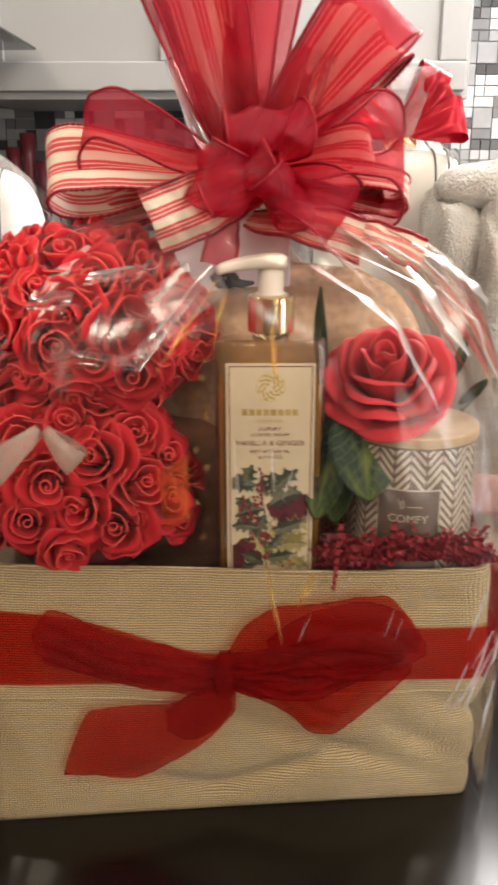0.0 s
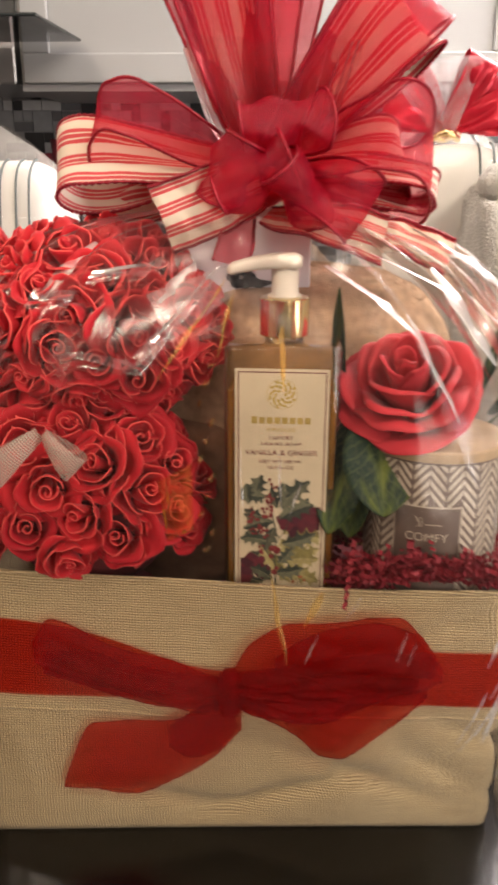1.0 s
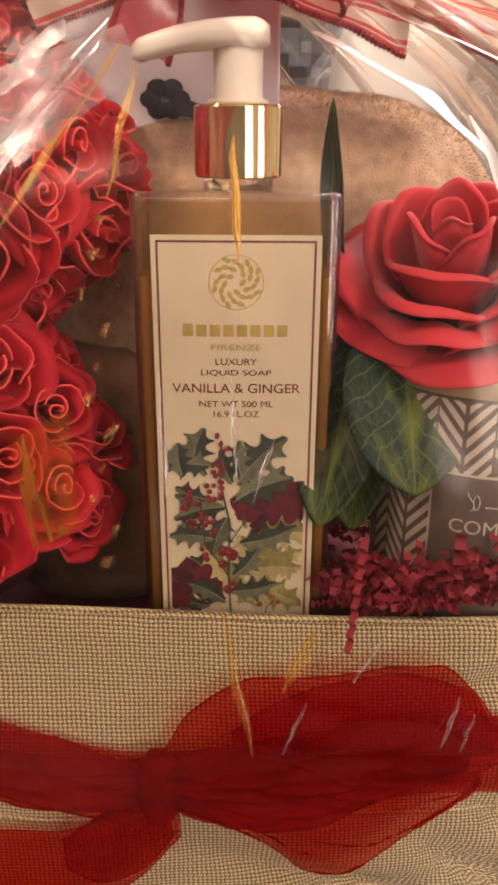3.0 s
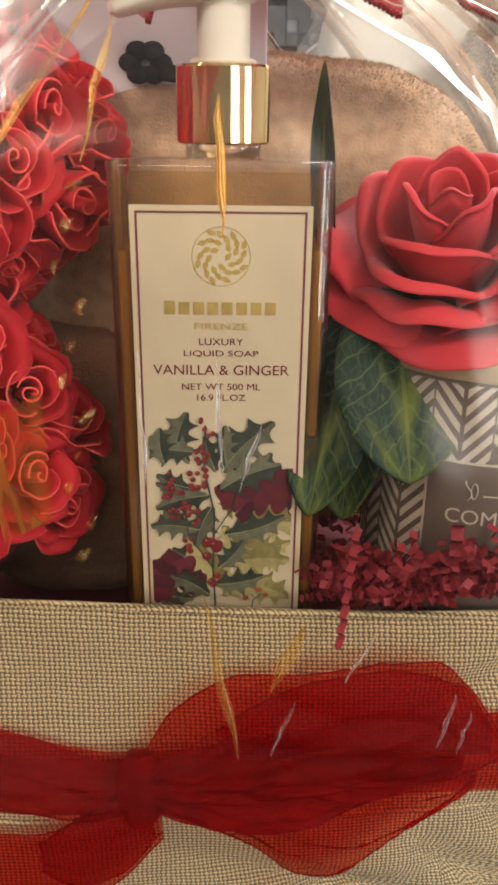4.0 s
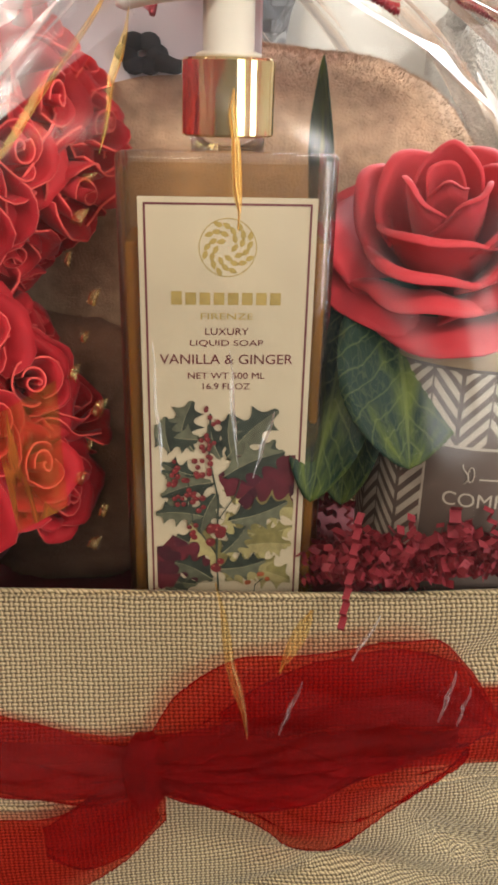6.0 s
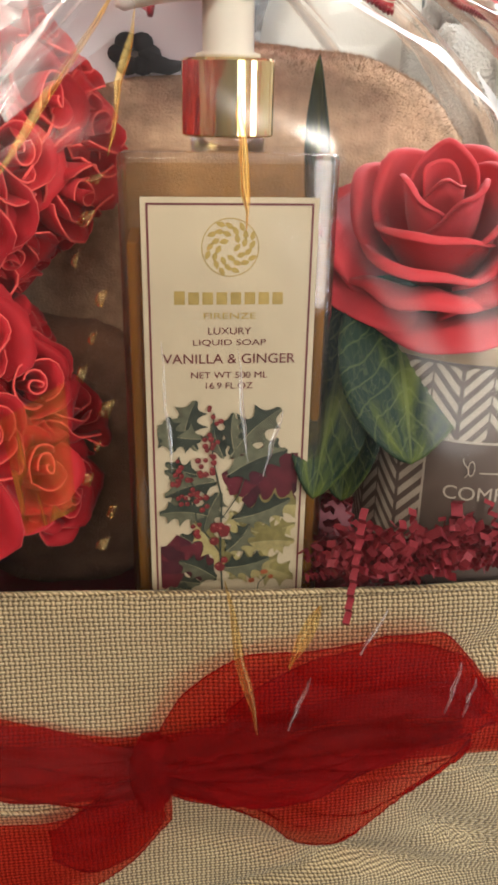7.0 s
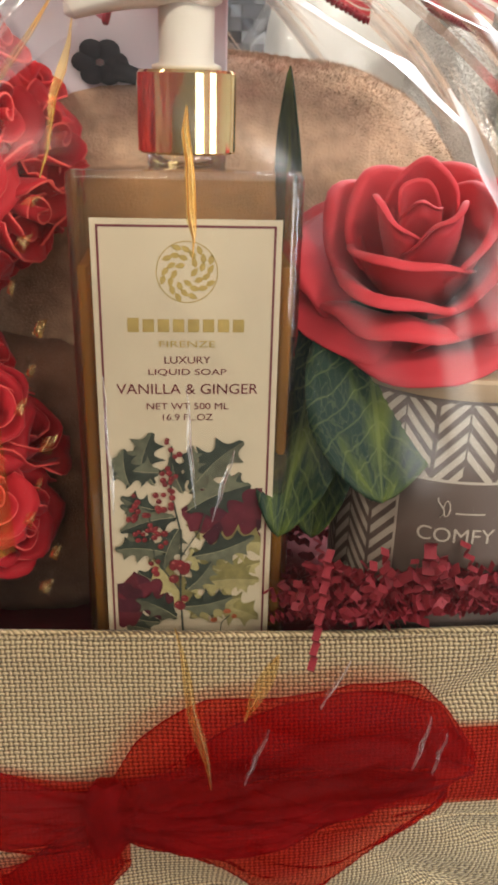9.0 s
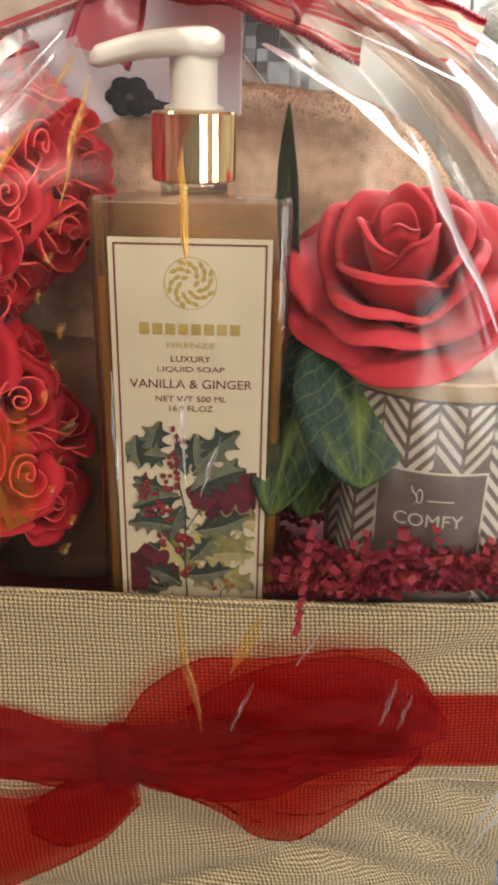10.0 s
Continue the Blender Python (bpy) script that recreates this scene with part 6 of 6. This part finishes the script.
    facet(((-0.135, 0.492, 0.392), (-0.128, 0.496, 0.404), (-0.104, 0.498, 0.402), (-0.112, 0.492, 0.388)), M_FILM_FOLD, seed=3)
    facet(((-0.100, 0.500, 0.405), (-0.096, 0.506, 0.413), (-0.060, 0.508, 0.418), (-0.066, 0.503, 0.408)), M_FILM_FOLD, seed=4)
    facet(((-0.058, 0.476, 0.354), (-0.055, 0.476, 0.355), (-0.017, 0.497, 0.409), (-0.020, 0.497, 0.410)), M_WARM_GLARE, 0, 5, True)
    facet(((-0.023, 0.480, 0.368), (-0.021, 0.480, 0.368), (-0.013, 0.496, 0.404), (-0.015, 0.496, 0.405)), M_WARM_GLARE, 0, 6, True)
    facet(((0.0125, 0.491, 0.385), (0.0158, 0.491, 0.385), (0.0165, 0.480, 0.352), (0.0145, 0.480, 0.345)), M_WARM_GLARE, 0, 7, True)
    facet(((-0.058, 0.482, 0.292), (-0.038, 0.482, 0.304), (-0.037, 0.481, 0.262), (-0.053, 0.480, 0.254)), M_ORANGE_GLARE, 0.003, 12)
    # slack flap over the upper roses, its gloss raised to paint a pale haze
    facet(((-0.0483, 0.4840, 0.3757), (-0.0122, 0.4940, 0.4024), (-0.0198, 0.5100, 0.4158), (-0.0649, 0.5000, 0.3999)), M_FLAP_HAZE, 0.006, 14)
    # painted amber reflections down over the bow; thin painted glints over bottle and bow
    facet(((0.0195, 0.470, 0.176), (0.0225, 0.470, 0.177), (0.0115, 0.477, 0.236), (0.0080, 0.477, 0.236)), M_WARM_GLARE, 0, 8, True)
    facet(((0.0300, 0.471, 0.205), (0.0330, 0.471, 0.203), (0.0460, 0.476, 0.226), (0.0380, 0.476, 0.225)), M_WARM_GLARE, 0, 9, True)
    # white glints painted as glossy strips, placed to fit the camera's view
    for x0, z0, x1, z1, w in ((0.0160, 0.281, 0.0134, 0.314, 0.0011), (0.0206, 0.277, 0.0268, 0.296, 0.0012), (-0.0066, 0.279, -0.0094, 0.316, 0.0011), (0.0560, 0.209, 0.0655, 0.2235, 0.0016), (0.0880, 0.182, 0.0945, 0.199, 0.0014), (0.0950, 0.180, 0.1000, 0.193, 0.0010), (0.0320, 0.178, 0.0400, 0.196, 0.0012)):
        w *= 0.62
        facet(((x0 - w, 0.470, z0), (x0 + w, 0.470, z0), (x1 + w, 0.470 + 0.32 * (z1 - z0), z1), (x1 - w, 0.470 + 0.32 * (z1 - z0), z1)), M_WHITE_GLINT, 0, 40 + 30 * x0, True)
    # painted amber glints between the roses and the bottle, shaped as bent film corners
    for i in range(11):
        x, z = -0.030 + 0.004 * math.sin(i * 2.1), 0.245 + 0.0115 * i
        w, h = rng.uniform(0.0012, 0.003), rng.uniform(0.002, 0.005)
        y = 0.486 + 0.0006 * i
        facet(((x - w, y, z), (x + w * 0.2, y - 0.0006, z - h * 0.3), (x + w, y + h * 0.34, z + h), (x - w * 0.4, y + h * 0.3, z + h * 0.8)), M_AMBER_GLINT, 0.0018, 20.0 + i)
    return o


film_thing = film()

# ---- other wrapped gifts behind ----
def wrapped_towel(c, rad, seed, bow):
    t = empty("towel_gift", (c[0], c[1], 0), label="white striped cotton towel gift wrapped in clear film", category="gift", group="towel gifts")
    body = pillow("towel", (c[0], c[1], rad[2]), rad, M_TOWEL, 0.38, 0.012, 9, seed, {}, t)
    for s in (0.45, 0.62, 0.76):
        pts = []
        for b in np.linspace(-1.2, 1.45, 30):
            f = lambda q: math.copysign(abs(q) ** 0.38, q)
            pts.append((c[0] + s * rad[0], c[1] - rad[1] * 1.012 * f(math.cos(b)) * 0.99, rad[2] + rad[2] * 1.012 * f(math.sin(b))))
        raw("stripe", *tube_data(pts, 0.0014, 5), M_TEAL, body)
    P = np.zeros((60, 40, 3))
    for i in range(60):
        a = 2 * math.pi * i / 60
        for j in range(40):
            z = j / 39
            top = max(0.0, (z - 0.80) / 0.2)
            w = 1.10 * (1 - top) ** 0.7 + 0.10
            f = lambda q: math.copysign(abs(q) ** (0.45 + 0.4 * top), q)
            r = 1 + 0.05 * noise.noise(Vector((math.cos(a) * 4, math.sin(a) * 4, z * 6 + seed)))
            P[i, j] = (c[0] + rad[0] * w * f(math.cos(a)) * r, c[1] + rad[1] * w * f(math.sin(a)) * r, 0.001 + (2 * rad[2] + 0.05) * z)
    sheet("film", P, M_FILM_PLAIN, t, wrap_u=True)
    if bow:
        C = (c[0] + 0.004, c[1] - 0.03, 2 * rad[2] + 0.022)
        g = empty("foil_bow", C, label="shiny red foil bow with a gold twist tie", category="bow")
        for d, w, wd in (((0.040, -0.02, 0.076), 0.040, (0.8, 0.2, -0.5)), ((0.082, -0.01, 0.016), 0.05, (0.2, 0.4, 1)), ((-0.048, 0.0, 0.062), 0.042, (0.7, 0.2, 0.6)), ((-0.075, 0.0, 0.02), 0.045, (0.2, 0.3, 1)), ((0.07, 0.03, 0.05), 0.045, (0.4, 0.2, -0.8))):
            ribbon_loop(g, C, tuple(np.array(C) + np.array(d)), w, wd, 0.018, M_FOIL, "foil_loop", 0.4, seed=seed + d[0] * 50, wire=False)
        raw("gold_tie", *tube_data([(C[0] + 0.018 * math.cos(a), C[1] - 0.012 + 0.014 * math.sin(a), C[2] - 0.012 + 0.004 * math.sin(a * 3)) for a in np.linspace(0, 6.6, 24)], 0.004, 7), M_GOLD, g)
        P2 = np.zeros((40, 14, 3))
        for i in range(40):
            a = 2 * math.pi * i / 40
            for j in range(14):
                s = j / 13
                r = (0.012 + 0.05 * s) * (1 + 0.35 * math.sin(a * 7 + s))
                P2[i, j] = (C[0] - 0.02 * s + r * math.cos(a), C[1] + r * math.sin(a) * 0.6, C[2] - 0.01 + 0.085 * s)
        sheet("film_tuft", P2, M_TUFT, t, wrap_u=True, uv=P2[:, :, (0, 2)])
    return t


wrapped_towel((0.190, 1.16, 0), (0.098, 0.09, 0.249), 3.0, True)
wrapped_towel((-0.375, 1.08, 0), (0.110, 0.09, 0.238), 8.0, False)


def folded_robe():
    r = empty("folded_robe", (0.36, 1.02, 0), label="grey-white plush robe folded upright with a pink satin band", category="robe")
    for i, (dx, dy, w, h) in enumerate(((-0.118, 0.015, 0.030, 0.226), (-0.068, -0.015, 0.034, 0.232), (-0.006, -0.030, 0.042, 0.236), (0.074, -0.025, 0.050, 0.236), (0.165, -0.01, 0.050, 0.232))):
        pillow("fold", (0.36 + dx, 1.02 + dy, h), (w, 0.09, h), M_ROBE, 0.40, 0.15, 14, 5.0 + i * 3, {}, r, 64)
    pillow("rolled_collar", (0.385, 1.005, 0.455), (0.165, 0.075, 0.030), M_ROBE, 0.6, 0.10, 20, 31.0, {}, r, 64)
    n = 60
    P, UV = np.zeros((n, 8, 3)), np.zeros((n, 8, 2))
    for i in range(n):
        a = 2 * math.pi * i / n
        f = lambda q: math.copysign(abs(q) ** 0.5, q)
        for j in range(8):
            z = 0.092 + 0.05 * j / 7
            P[i, j] = (0.38 + 0.205 * f(math.cos(a)), 1.01 + 0.125 * f(math.sin(a)), z + 0.003 * math.sin(a * 5))
    sheet("satin_band", P, M_PINK, r, "pink satin ribbon band", 0.001, True)


folded_robe()

# ---- ceiling lamps ----
# frames for the two added panels, both out of view
for px, py in ((0.75, 1.72), (-0.70, -2.0)):
    panel = empty("unseen_ceiling_panel", (px, py, CEIL_Z), label="unseen white framed ceiling panel lamp, added for light", category="ceiling lamp", group="ceiling panels")
    part("panel_frame", box_bm(px - 0.58, px + 0.58, py - 0.38, py + 0.38, 1.515, CEIL_Z, 0.004), M_WHITE_PLASTIC, panel)
for lx, ly, _ in DOWNLIGHTS:
    d = empty("ceiling_lamp", (lx, ly, CEIL_Z), label="round recessed ceiling lamp with a white ring, out of view", category="ceiling lamp", group="ceiling lamps")
    raw("trim_ring", *lathe([(0.145, 0.0), (0.18, 0.0), (0.18, -0.010), (0.150, -0.015), (0.145, 0.0)], (lx, ly, CEIL_Z), 36, False), M_WHITE_PLASTIC, d)

# ---- wall pieces ----
mosaic(-1.5, 1.5, 0.0, 1.05, 2.135, (0.36, 0.68))
